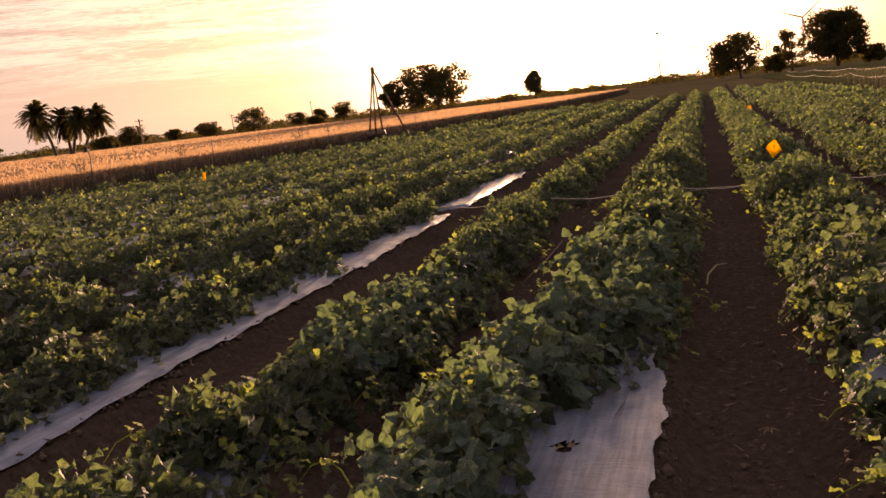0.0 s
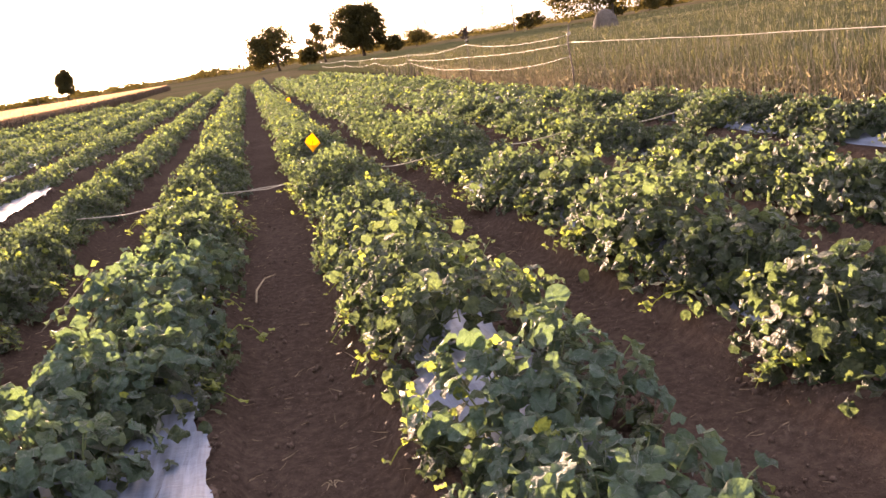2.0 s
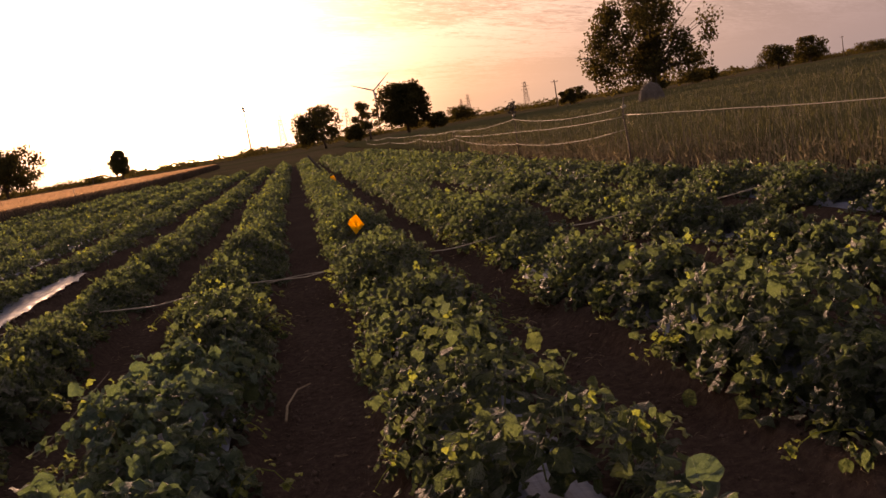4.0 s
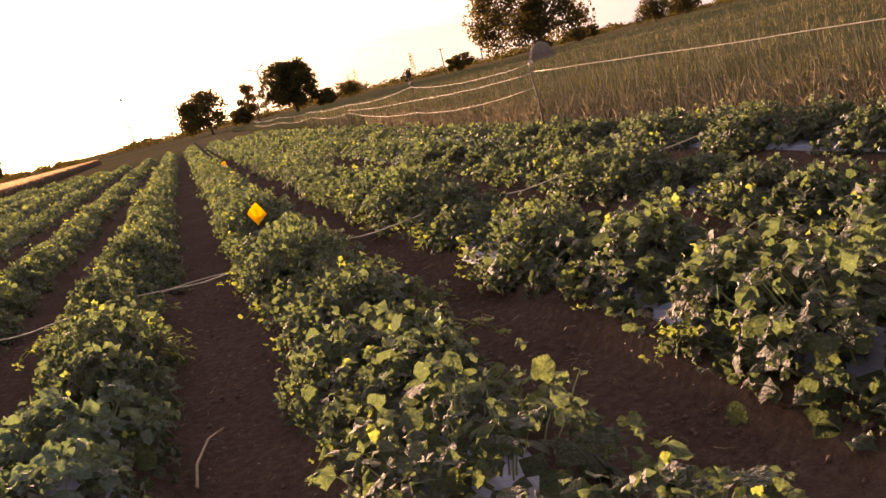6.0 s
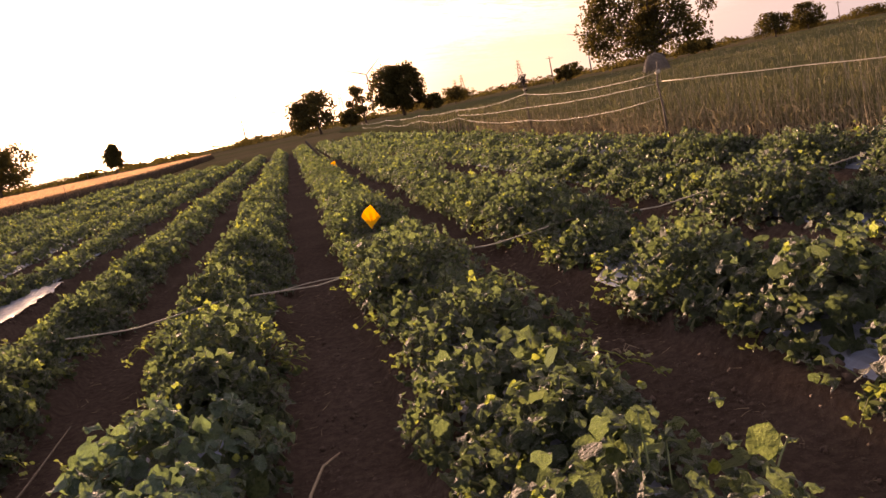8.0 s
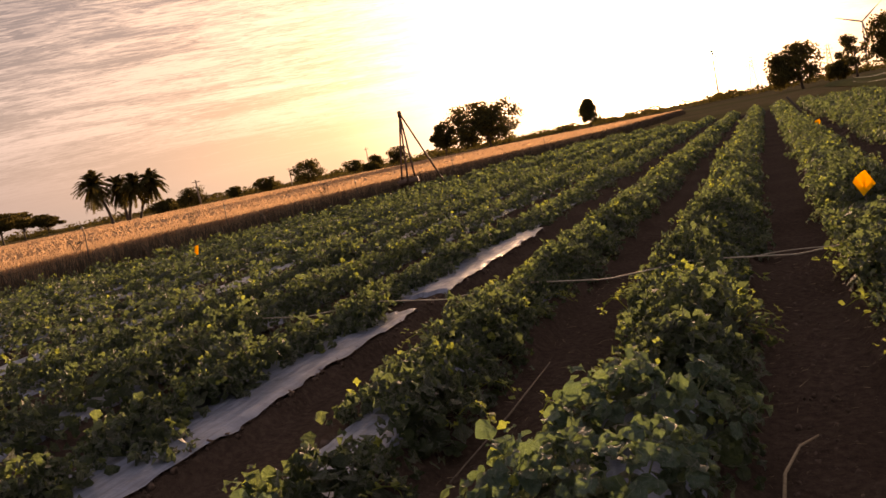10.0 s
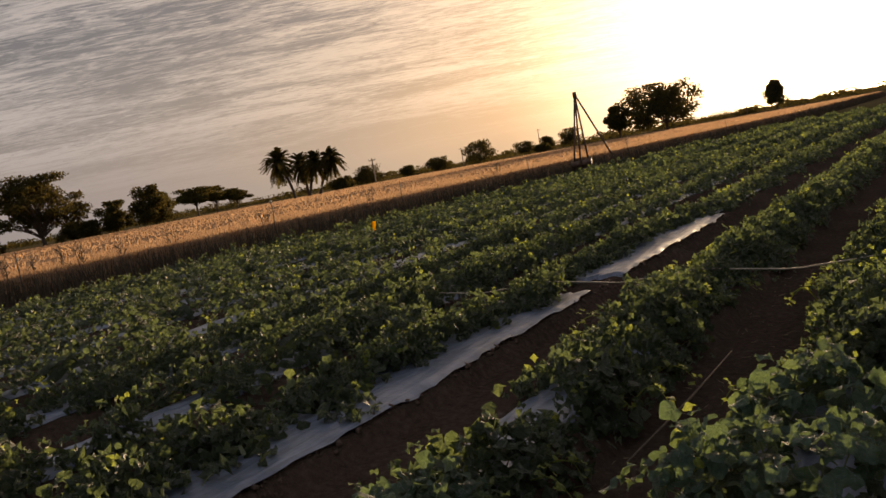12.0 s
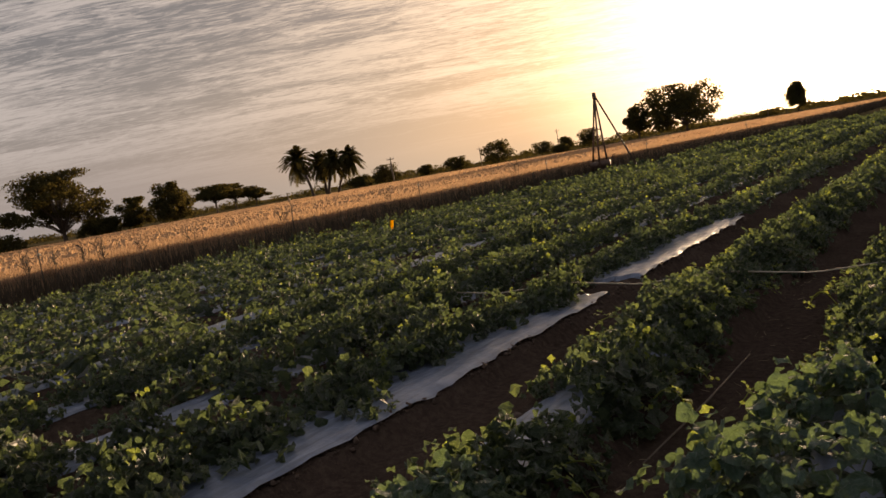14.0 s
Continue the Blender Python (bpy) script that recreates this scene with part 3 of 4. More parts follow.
def plants():
    """Every plant of the rows: near ones are things with leaves of their own, those far off join into one mass."""
    rng = np.random.RandomState(11)
    leaf_meshes = []
    for i in range(6):
        s = Soup()
        v, f = leaf_shape(2, 16)
        v = v.copy()
        v[:, 2] += 0.09 * wave(v[:, 0], v[:, 1], 3.5 + 0.6 * i, 200 + i) + (0.12 * v[:, 0] if i % 2 else -0.1 * v[:, 1])
        v[:, 0] *= 1 - 0.05 * i
        s.add(v, f)
        leaf_meshes.append(s.mesh("leaf", YOUNG if i == 5 else LEAF_NEAR, True))
    far, far_young = Soup(), Soup()
    singles = 0
    for k in range(-12, 5):
        c = bed_x(k)
        y = 0.6 + rng.uniform(0, 0.3)
        while y < ROW_END:
            y0 = y
            y += rng.uniform(0.50, 0.86) if k > -3 else rng.uniform(0.62, 1.0)
            if c < edge_l(y0) + 0.9:
                continue
            if k in (-12, -11, -10, -9) and y0 < 6 or k in (-8, -7, -6) and y0 < 3:
                continue
            big = rng.uniform(0.86, 1.16)
            lean = rng.uniform(-0.09, 0.09)
            if k == 1 and 3.9 < y0 < 4.7:
                lean = lean + 0.04
            if k == 2 and y0 < 9.0:
                lean = lean - 0.01
            if k == -1:
                lean, big = lean + 0.08, big * 0.93
            if k < -2:
                big = big * 1.13
            if k == 1 and y0 < 3.9:
                lean, big = lean * 0.5 + 0.01, big * 1.08
            if k in (1, 2) and y0 > 9.5:
                big = big * 1.14
            if k == -2 and y0 < 15:
                lean = rng.uniform(-0.26, -0.12) if abs(y0 - 9.7) > 0.5 else 0.02
            if k == 0 and y0 < 4.0:
                lean = rng.uniform(-0.32, -0.22)
            near_thing = -4 <= k <= 4 and y0 < 15.0
            close = k in (0, 1, 2) and y0 < 7.4 or k == -1 and 4 < y0 < 6
            dist = math.hypot(c - 0.4, y0 - 2.5)
            if near_thing:
                count, size, shape = (540, 0.062, PLAIN) if y0 < 7.5 else (680, 0.051, PLAIN)
            elif dist < 28:
                count, size, shape = 270, 0.066, QUAD
            else:
                count, size, shape = 85, 0.13, QUAD
            tall = (0.21 if k == -1 else 0.20 if k < -1 else 0.28 if k < 3 else 0.23) * (1.0 if y0 < 9 else 0.85) * big * (rng.uniform(0.95, 1.3) if k == 2 and y0 < 7 else rng.uniform(0.55, 1.25))
            pos, nrm, sz = leaves_of(rng, c, y0, 0.385 * big, tall, count, size, lean)
            inner = 90 if near_thing else 22 if dist < 28 else 9
            ip, im, isz = core_of(rng, c, y0, 0.36 * big, tall, inner, 0.105 if near_thing else 0.17 if dist < 28 else 0.24, lean)
            keep = ~bare(ip[:, 0], ip[:, 1])
            for gx in (-0.05, 0.05):
                keep &= ~bare(ip[:, 0] + gx, ip[:, 1])
            ip, im, isz = ip[keep], im[keep], isz[keep]
            irot = frames_of(im, rng.uniform(0, 6.28, len(ip)))
            ok = ~bare(pos[:, 0], pos[:, 1])
            if dist < 28:
                ok &= (clump_at(pos[:, 0], pos[:, 1]) > (-0.45 if k > -3 else -0.15)) | (rng.uniform(0, 1, len(pos)) < (0.35 if k > -3 else 0.2))
            ok &= ~((np.hypot(pos[:, 0] - 1.0, (pos[:, 1] - 11.6) * 0.45) < 0.30) & (pos[:, 2] > 0.24))
            pos, nrm, sz = pos[ok], nrm[ok], sz[ok]
            if len(pos) < 6:
                continue
            rot = frames_of(nrm, rng.uniform(0, 6.28, len(pos)))
            squash = np.stack([rng.uniform(0.8, 1.1, len(pos)), np.ones(len(pos)), rng.uniform(0.1, 2.2, len(pos))], 1)
            # young shoot tips
            tips = rng.randint(38, 56) if dist < 28 else 12
            tp, tn, ts = leaves_of(rng, c, y0, 0.37 * big, tall, tips, 0.038 if dist < 28 else 0.07, lean)
            if dist < 28:
                # shoots: five small leaves about each growing tip
                tp[low_(tips):] = np.repeat(tp[low_(tips)::5], 5, axis=0)[: tips - low_(tips)] + rng.normal(0, 0.024, (tips - low_(tips), 3))
            keep = ~bare(tp[:, 0], tp[:, 1]) & (np.hypot(tp[:, 0] - 1.0, (tp[:, 1] - 11.6) * 0.45) > 0.32) & (clump_at(tp[:, 0], tp[:, 1]) > -0.1)
            tp, tn, ts = tp[keep] + np.array([0, 0, 0.03]), tn[keep], ts[keep]
            tn = tn + rng.normal(0, 0.55, tn.shape)
            trot = frames_of(tn, rng.uniform(0, 6.28, len(tp)))
            if not near_thing:
                scatter(far, shape, pos, rot, sz, squash)
                scatter(far, QUAD, ip, irot, isz)
                scatter(far_young, shape, tp, trot, ts)
                continue
            label = "low green melon plant with rounded leaves sprawling over the film-covered bed"
            ob = empty("melon_plant", (c, y0, 0.115), label, "plant", "melon plants in rows")
            org = np.array([c, y0, 0.115])
            st = Soup()
            root = np.array([lean * 0.5, 0, -0.02])
            for p in (pos - org)[:: 40 if not close else 7]:
                d = root - p
                d = d * min(1.0, 0.10 / (np.linalg.norm(d) + 1e-6))
                tube(st, [p + d + np.array([0, 0, -0.04]), p + d * 0.5 + np.array([0, 0, -0.012]), p], [0.0035, 0.003, 0.002], 3, False)
            part("vine", st, VINE, ob)
            if close and singles < 3600:
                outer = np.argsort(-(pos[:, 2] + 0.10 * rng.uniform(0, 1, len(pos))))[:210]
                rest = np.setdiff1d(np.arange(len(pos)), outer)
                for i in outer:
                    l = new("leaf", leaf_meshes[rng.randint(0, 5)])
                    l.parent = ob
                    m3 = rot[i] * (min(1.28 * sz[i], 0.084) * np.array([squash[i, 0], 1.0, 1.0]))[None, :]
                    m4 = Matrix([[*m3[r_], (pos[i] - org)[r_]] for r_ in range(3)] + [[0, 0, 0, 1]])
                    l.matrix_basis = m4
                    singles += 1
            else:
                rest = np.arange(len(pos))
            if y0 < 11.0 and k in (-1, 0, 1, 2):
                for j in range(rng.randint(1, 4)):
                    out_side = 1 if rng.uniform() < 0.5 else -1
                    x0, ya = lean + out_side * 0.30 * big, rng.uniform(-0.25, 0.25)
                    if bare(np.array(c + x0 + out_side * 0.1), np.array(y0 + ya)):
                        continue
                    long_, rise = rng.uniform(0.12, 0.24), rng.uniform(-0.02, 0.12)
                    line = [(x0 + out_side * long_ * t, ya + 0.06 * math.sin(3 * t + j), 0.06 + rise * math.sin(2.6 * t) - 0.05 * t * t) for t in (0, 0.25, 0.5, 0.75, 1.0)]
                    line = [(lx, ly, max(lz, 0.02 + float(ground_z(np.array(c + lx), np.array(y0 + ly))) - 0.115)) for lx, ly, lz in line]
                    ru = Soup()
                    tube(ru, line, [0.004, 0.0035, 0.003, 0.0025, 0.0015], 4, False)
                    lp = np.array(line)[rng.randint(1, 5, 9)] + rng.normal(0, 0.018, (9, 3)) + np.array([0, 0, 0.022])
                    scatter(ru, FINE, lp, frames_of(np.abs(rng.normal(0, 0.6, (9, 3))) + np.array([0, -0.3, 0.5]), rng.uniform(0, 6.28, 9)), rng.uniform(0.022, 0.05, 9))
                    part("runner", ru, YOUNG, ob, "trailing pale green shoot")
            fo = Soup()
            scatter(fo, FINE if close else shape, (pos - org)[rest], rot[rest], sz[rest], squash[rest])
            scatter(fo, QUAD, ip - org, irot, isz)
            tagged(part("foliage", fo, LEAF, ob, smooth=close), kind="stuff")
            if close:
                for i in range(len(tp)):
                    l = new("young_leaf", leaf_meshes[5])
                    l.parent = ob
                    m3 = trot[i] * ts[i]
                    l.matrix_basis = Matrix([[*m3[r_], (tp[i] - org)[r_]] for r_ in range(3)] + [[0, 0, 0, 1]])
            elif len(tp):
                yo = Soup()
                scatter(yo, PLAIN, tp - org, trot, ts)
                tagged(part("young_foliage", yo, YOUNG, ob, "small yellow-green young leaves"), kind="stuff")
    ob = new("melon_plants_far", far.mesh("melon_plants_far", LEAF))
    tagged(ob, "long rows of low green melon plants across the field", "plants", kind="stuff")
    part("young_foliage", far_young, YOUNG, ob, "small yellow-green young leaves")


plants()


# ---------------------------------------------------------------- neighbouring crops
def blade_shape(curl, segs=3, width=0.05):
    """A long arching blade of length 1, rooted at the origin and leaning along +x."""
    v, f = [], []
    for i in range(segs + 1):
        t = i / segs
        x, z = curl * t * t * 0.8, t * (1 - 0.45 * curl * t)
        w_ = width * (1 - t) ** 0.7 if i < segs else 0.002
        v += [(x, -w_, z), (x, w_, z)]
    for i in range(segs):
        a = 2 * i
        f += [(a, a + 1, a + 3), (a, a + 3, a + 2)]
    return np.array(v), np.array(f)


def upright(turn, tip, rng):
    """Frames turned about z, tipped a little."""
    n = np.stack([rng.normal(0, tip, len(turn)), rng.normal(0, tip, len(turn)), np.ones(len(turn))], 1)
    return frames_of(n, turn)


def sorghum_field():
    """Standing yellow-green crop beyond the fence: stems and blades, dry and bent along its open edge."""
    rng = np.random.RandomState(21)
    s, stems, bent = Soup(), Soup(), Soup()
    for lo, hi, ylo, yhi, step, size, wid in ((6.45, 9.5, 3.0, 30.0, 0.105, 0.85, 0.011), (6.45, 10.0, 30.0, 62.0, 0.20, 0.85, 0.024),
                                              (9.5, 30.0, 4.0, 62.0, 0.22, 0.80, 0.020), (30.0, 75.0, 14.0, 100.0, 0.8, 0.85, 0.06)):
        x, y = np.meshgrid(np.arange(lo, hi, step), np.arange(ylo, yhi, step))
        x, y = x.ravel() + rng.uniform(-0.5, 0.5, x.size) * step, y.ravel() + rng.uniform(-0.5, 0.5, x.size) * step
        keep = (rng.uniform(0, 1, x.size) > 0.12) & (x > 6.42 + 0.03 * np.maximum(y - 16, 0) + 0.1 * wave(y, y, 1.1, 6))
        x, y = x[keep], y[keep]
        h = size * (0.86 + 0.14 * wave(x, y, 0.7, 8)) * rng.uniform(0.72, 1.15, x.size)
        for curl, frac, base in ((0.12, 0.92, 0.0), (0.8, 0.28, 0.34), (1.1, 0.30, 0.48), (0.9, 0.28, 0.60), (1.2, 0.26, 0.70)):
            if step > 0.21 and base in (0.34, 0.58):
                continue
            p = np.stack([x, y, h * base], 1)
            scatter(stems if base == 0 else s, blade_shape(curl, 2 if step > 0.15 else 3, 0.7 * wid / frac), p, upright(rng.uniform(0, 6.28, x.size), 0.10, rng), h * frac * rng.uniform(0.8, 1.15, x.size))
    # dry lower leaves, folded down over the edge of the crop
    n = 7000
    y = rng.uniform(3.0, 34.0, n)
    x = 6.42 + 0.03 * np.maximum(y - 16, 0) + 0.1 * wave(y, y, 1.1, 6) + 0.7 * rng.uniform(0, 1, n) ** 2
    p = np.stack([x, y, rng.uniform(0.0, 0.42, n)], 1)
    scatter(bent, blade_shape(1.25, 3, 0.035), p, upright(rng.uniform(0, 6.28, n), 0.35, rng), rng.uniform(0.10, 0.27, n))
    ob = tagged(new("sorghum_crop", s.mesh("sorghum_crop", STALK)), "standing yellow-green cereal crop drying at its stems", "crop", kind="stuff")
    tagged(part("stems", stems, DRY_STEM, ob), kind="stuff")
    tagged(part("dry_leaves", bent, DRY_LEAF, ob, "pale dry leaves folded down at the crop's edge"), kind="stuff")
    # the closed top of the crop
    xs = np.concatenate([np.arange(7.4, 30, 0.6), np.arange(30, 170, 4)])
    ys = np.concatenate([np.arange(2, 70, 0.8), np.arange(70, 130, 3)])
    x, y = np.meshgrid(xs, ys)
    z = np.where(x < 75, 0.46, 0.62) + 0.05 * wave(x, y, 0.8, 12) + rng.uniform(-0.06, 0.06, x.shape)
    z[:, 0] = 0.05
    t = Soup()
    t.add(np.stack([x.ravel(), y.ravel(), z.ravel()], 1), grid_faces(len(xs), len(ys)))
    part("crop_top", t, STALK, ob)


def wheat_field():
    """Dry golden wheat along the far side of the rows, its edge toward the rows bare stems darkened in colour for
    shade.
    """
    rng = np.random.RandomState(22)
    s = Soup()
    front = Soup()
    n = 24000
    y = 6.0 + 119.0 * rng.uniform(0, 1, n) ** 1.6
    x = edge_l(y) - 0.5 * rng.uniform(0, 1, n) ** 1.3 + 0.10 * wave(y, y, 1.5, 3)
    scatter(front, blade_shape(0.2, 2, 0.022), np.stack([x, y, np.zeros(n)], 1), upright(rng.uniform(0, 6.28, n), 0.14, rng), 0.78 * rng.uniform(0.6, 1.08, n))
    for depth1, ylo, yhi, n, wid in ((6.0, 6.0, 64.0, 80000, 0.07), (75.0, 8.0, 125.0, 60000, 0.32)):
        y = rng.uniform(ylo, yhi, n)
        x = edge_l(y) - 0.25 - depth1 * rng.uniform(0, 1, n) ** 1.5
        h = 0.24 * rng.uniform(0.7, 1.1, n)
        scatter(s, blade_shape(0.5, 1, wid), np.stack([x, y, np.full(n, 0.60)], 1), upright(rng.uniform(0, 6.28, n), 0.22, rng), h)
    ob = tagged(new("wheat_crop", s.mesh("wheat_crop", STRAW)), "dry golden wheat standing along the field edge", "crop", kind="stuff")
    ys = np.concatenate([np.arange(3, 62, 0.8), np.arange(62, 125, 2.5)])
    us = np.concatenate([[0.28, 0.30], np.arange(0.8, 14, 0.8), np.arange(14, 75, 3)])
    u, y = np.meshgrid(us, ys)
    x = edge_l(y) - u
    z = 0.66 + 0.03 * wave(x, y, 0.6, 13) + rng.uniform(-0.045, 0.045, x.shape)
    z[:, 0] = -0.05
    part("brown_stems", front, SHADED_BROWN_STEM, ob)
    t = Soup()
    t.add(np.stack([x.ravel(), y.ravel(), z.ravel()], 1), grid_faces(len(us), len(ys))[:, ::-1])
    part("crop_top", t, STRAW, ob)


sorghum_field()
wheat_field()


# ---------------------------------------------------------------- trees
def tree(place, height, width, seed, bole=0.25, flat=0.7, cards=2600, card=0.34, blobs=16, lacy=0.0, label="", name="tree", puff=1.0):
    """Tapered trunk, forking limbs and a ragged domed crown of many small leaf sprays; lacy thins one side so that sky shows between the limbs."""
    r = random.Random(seed)
    rng = np.random.RandomState(seed)
    ob = empty(name, place, label or "broad dark-leaved tree standing on the far field edge", "tree", "trees on the skyline")
    trunk, crown = Soup(), Soup()
    th = height * bole
    bend = r.uniform(-0.04, 0.04) * height
    rad = max(0.10, 0.026 * height)
    fork = max(th, height * 0.22)
    tube(trunk, [(0, 0, -0.2), (bend * 0.4, 0, fork * 0.5), (bend, 0, fork), (bend * 1.2, 0, height * 0.78)], [rad * 1.4, rad, rad * 0.85, rad * 0.2], 8)
    low, mid = th, th + (height - th) * 0.42
    p0, p1 = r.uniform(0, 6.28), r.uniform(0, 6.28)
    blobs = int(blobs * 1.5)
    n = int(cards * 2.2) // blobs
    for i in range(blobs):
        a = i * 2.39996 + r.uniform(-0.3, 0.3)
        u = -0.62 + 1.6 * (i + 0.5) / blobs
        u = max(-0.9, min(0.97, u + r.uniform(-0.08, 0.08)))
        q = math.sqrt(1 - u * u) if u > 0 else 1 - 0.25 * u * u
        lump = 1 + 0.16 * math.sin(2 * a + p0) + 0.10 * math.sin(5 * a + p1) + r.uniform(-0.10, 0.06)
        deep = r.uniform(0.78, 1.0) if i % 4 else r.uniform(0.25, 0.6)
        ex, ey = math.cos(a) * q * width * 0.38 * lump * deep, math.sin(a) * q * width * 0.38 * lump * deep
        ez = mid + (u * (height - mid) * 0.86 * lump if u > 0 else u * (mid - low) * 0.95)
        e = np.array([bend + ex, ey, ez])
        m = np.array([bend + ex * 0.38, ey * 0.38, fork + (ez - fork) * 0.55])
        tube(trunk, [(bend * 0.9, 0, fork * r.uniform(0.75, 1.0)), m, e], [rad * 0.42, rad * 0.22, rad * 0.06], 5, False)
        open_ = lacy * max(0.0, min(1.0, 0.35 + 1.1 * ex / (0.38 * width)))
        if r.random() < open_ * 0.35:
            continue
        count = max(20, int(n * (1 - 0.72 * open_)))
        br = puff * width * r.uniform(0.11, 0.17) * (1.25 if blobs < 16 else 1) * (1 - 0.25 * open_)
        d = rng.normal(0, 1, (count, 3))
        d /= np.linalg.norm(d, axis=1)[:, None]
        p = e + d * (br * rng.uniform(0.02, 1.12, count) ** 0.55)[:, None] * np.array([1, 1, flat])
        # twigs that poke out of the clump
        poke = (rng.uniform(0, 1, count) < 0.10) & (d[:, 2] > -0.2)
        p[poke] = e + d[poke] * br * rng.uniform(0.95, 1.22, (poke.sum(), 1)) * np.array([1, 1, flat])
        p = p[(p[:, 2] > max(0.1, low * 0.7)) & (p[:, 2] < height * 1.02)]
        scatter(crown, SPRAY, p, frames_of(rng.normal(0, 1, (len(p), 3)), rng.uniform(0, 6.28, len(p))), 0.74 * card * rng.uniform(0.5, 1.5, len(p)))
    part("trunk", trunk, BARK, ob)
    part("crown", crown, CROWN, ob)
    return ob


def palm(place, height, lean, seed):
    """A date palm: ringed leaning trunk and arching feathered fronds."""
    r = random.Random(seed)
    ob = empty("palm", place, "tall date palm with a leaning trunk and drooping fronds", "palm tree", "clump of date palms")
    trunk, crown = Soup(), Soup()
    pts = [(lean * (t ** 1.5), 0.1 * math.sin(3 * t), height * 0.80 * t - 0.2 * (t == 0)) for t in np.linspace(0, 1, 9)]
    tube(trunk, pts, [0.26, 0.20, 0.19, 0.18, 0.18, 0.17, 0.18, 0.22, 0.14], 8)
    top = np.array(pts[-1])
    for i in range(96):
        a, e = i * 2.4, r.uniform(-1.2, 1.45)
        length = r.uniform(1.9, 2.7) * height / 6.0
        line = []
        for t in np.linspace(0, 1, 8):
            out_ = length * t * math.cos(e) * (1 - 0.15 * t)
            line.append(top + np.array([math.cos(a) * out_, math.sin(a) * out_, length * t * math.sin(e) - 0.75 * length * t * t * (0.6 if e > 0 else 0.25)]))
        line = np.array(line)
        tube(crown, line, np.linspace(0.03, 0.006, 8), 3, False)
        side = np.array([-math.sin(a), math.cos(a), 0])
        for j in range(1, 15):
            t = j / 14
            q = min(6, int(t * 7))
            p = line[q] + (line[q + 1] - line[q]) * (t * 7 - q) if q < 7 else line[7]
            d = line[min(q + 1, 7)] - line[q]
            d = d / (np.linalg.norm(d) + 1e-9)
            for sgn in (-1, 1):
                tip = p + (side * sgn * 0.75 + d * 0.6 + np.array([0, 0, -0.28])) * 0.55 * (1.15 - 0.6 * t) * height / 6.5
                crown.add([p - d * 0.13, p + d * 0.13, tip], [(0, 1, 2)])
    part("trunk", trunk, BARK, ob)
    part("crown", crown, CROWN, ob)


# position, height, crown width, seed and form, read from the skyline
tree((-83.8, 57.5, 0), 8.4, 12.0, 1, 0.20, 0.42, 11000, 0.26, 34, 0.8, "wide spreading acacia with an open dark crown at the wheat field", puff=0.85)
tree((-84.4, 49.6, 0), 2.3, 7.0, 12, 0.02, 0.8, 2600, 0.24, 16)
tree((-98.7, 71.2, 0), 3.1, 4.2, 13, 0.10, 0.8, 1500, 0.26, 9)
tree((-96.0, 71.5, 0), 2.7, 3.6, 14, 0.08, 0.8, 1300, 0.26, 8)
tree((-95.8, 75.3, 0), 4.6, 5.4, 2, 0.05, 0.8, 3000, 0.26, 14)
tree((-84.9, 73.0, 0), 5.4, 6.4, 3, 0.08, 0.85, 4200, 0.26, 18)
tree((-103.9, 96.9, 0), 5.0, 8.6, 4, 0.50, 0.34, 3600, 0.26, 18, 0.4, "flat-topped acacia with a clear trunk at the field edge")
tree((-105.6, 102.5, 0), 4.8, 6.6, 5, 0.48, 0.38, 2600, 0.26, 14, 0.3, "flat-topped acacia with a clear trunk at the field edge")
tree((-103.3, 104.8, 0), 4.0, 5.4, 15, 0.42, 0.38, 2000, 0.26, 12, 0.3, "flat-topped acacia with a clear trunk at the field edge")
palm((-75.8, 88.3, 0), 7.4, -1.85, 6)
palm((-74.9, 89.9, 0), 6.4, -0.4, 7)
palm((-73.9, 88.9, 0), 6.2, 1.8, 8)
palm((-73.4, 90.3, 0), 6.4, 2.8, 9)
for i, (x, y, h, wd) in enumerate([(-93.5, 120.4, 2.7, 5), (-119.7, 163.4, 4.6, 7.5), (-128, 172, 3.2, 6), (-146.5, 218, 3.4, 6), (-138, 225, 2.6, 8), (-117.3, 189.5, 3.8, 7.5),
                                   (-108, 192, 2.6, 5), (-88.3, 160.1, 5.3, 8.6), (-100, 215, 2.4, 6), (-115.5, 236.2, 4.2, 7.5), (-109.4, 239.1, 4.6, 6.0), (-87.3, 205.2, 5.0, 7.2)]):
    tree((x, y, 0), h, wd, 20 + i, 0.10, 0.8, 1400, 0.36, 9)
tree((-51.7, 144.1, 0), 6.4, 5.6, 40, 0.22, 0.9, 2400, 0.34, 12)
tree((-44.3, 146.6, 0), 8.4, 14.2, 41, 0.10, 0.75, 9000, 0.36, 26, 0.75, "large broad-crowned tree beside a smaller one")
tree((-55.5, 298, 0), 9.6, 9.6, 142, 0.08, 1.0, 6000, 0.40, 15, 0.2, puff=1.15)
tree((6.0, 152.5, 0), 7.2, 12.4, 43, 0.03, 0.8, 5600, 0.38, 20, 1.0, "half-open broad tree at the end of the rows")
tree((15.6, 171.8, 0), 7.6, 7.5, 44, 0.1, 0.8, 2400, 0.36, 12, 0.8)
tree((21.8, 161.2, 0), 9.8, 9.6, 45, 0.06, 0.95, 7600, 0.42, 26, 0, "dense rounded dark tree on the skyline")
tree((44.4, 102.5, 0), 13.4, 17.5, 46, 0.02, 0.95, 11000, 0.36, 42, 0.65, "tall feathery neem tree with gaps in its crown", puff=0.72)
tree((103.0, 172.2, 0), 5.4, 9.0, 47, 0.1, 0.8, 2200, 0.36, 12)
tree((110.5, 172.2, 0), 5.9, 9.0, 48, 0.1, 0.8, 2200, 0.36, 12)
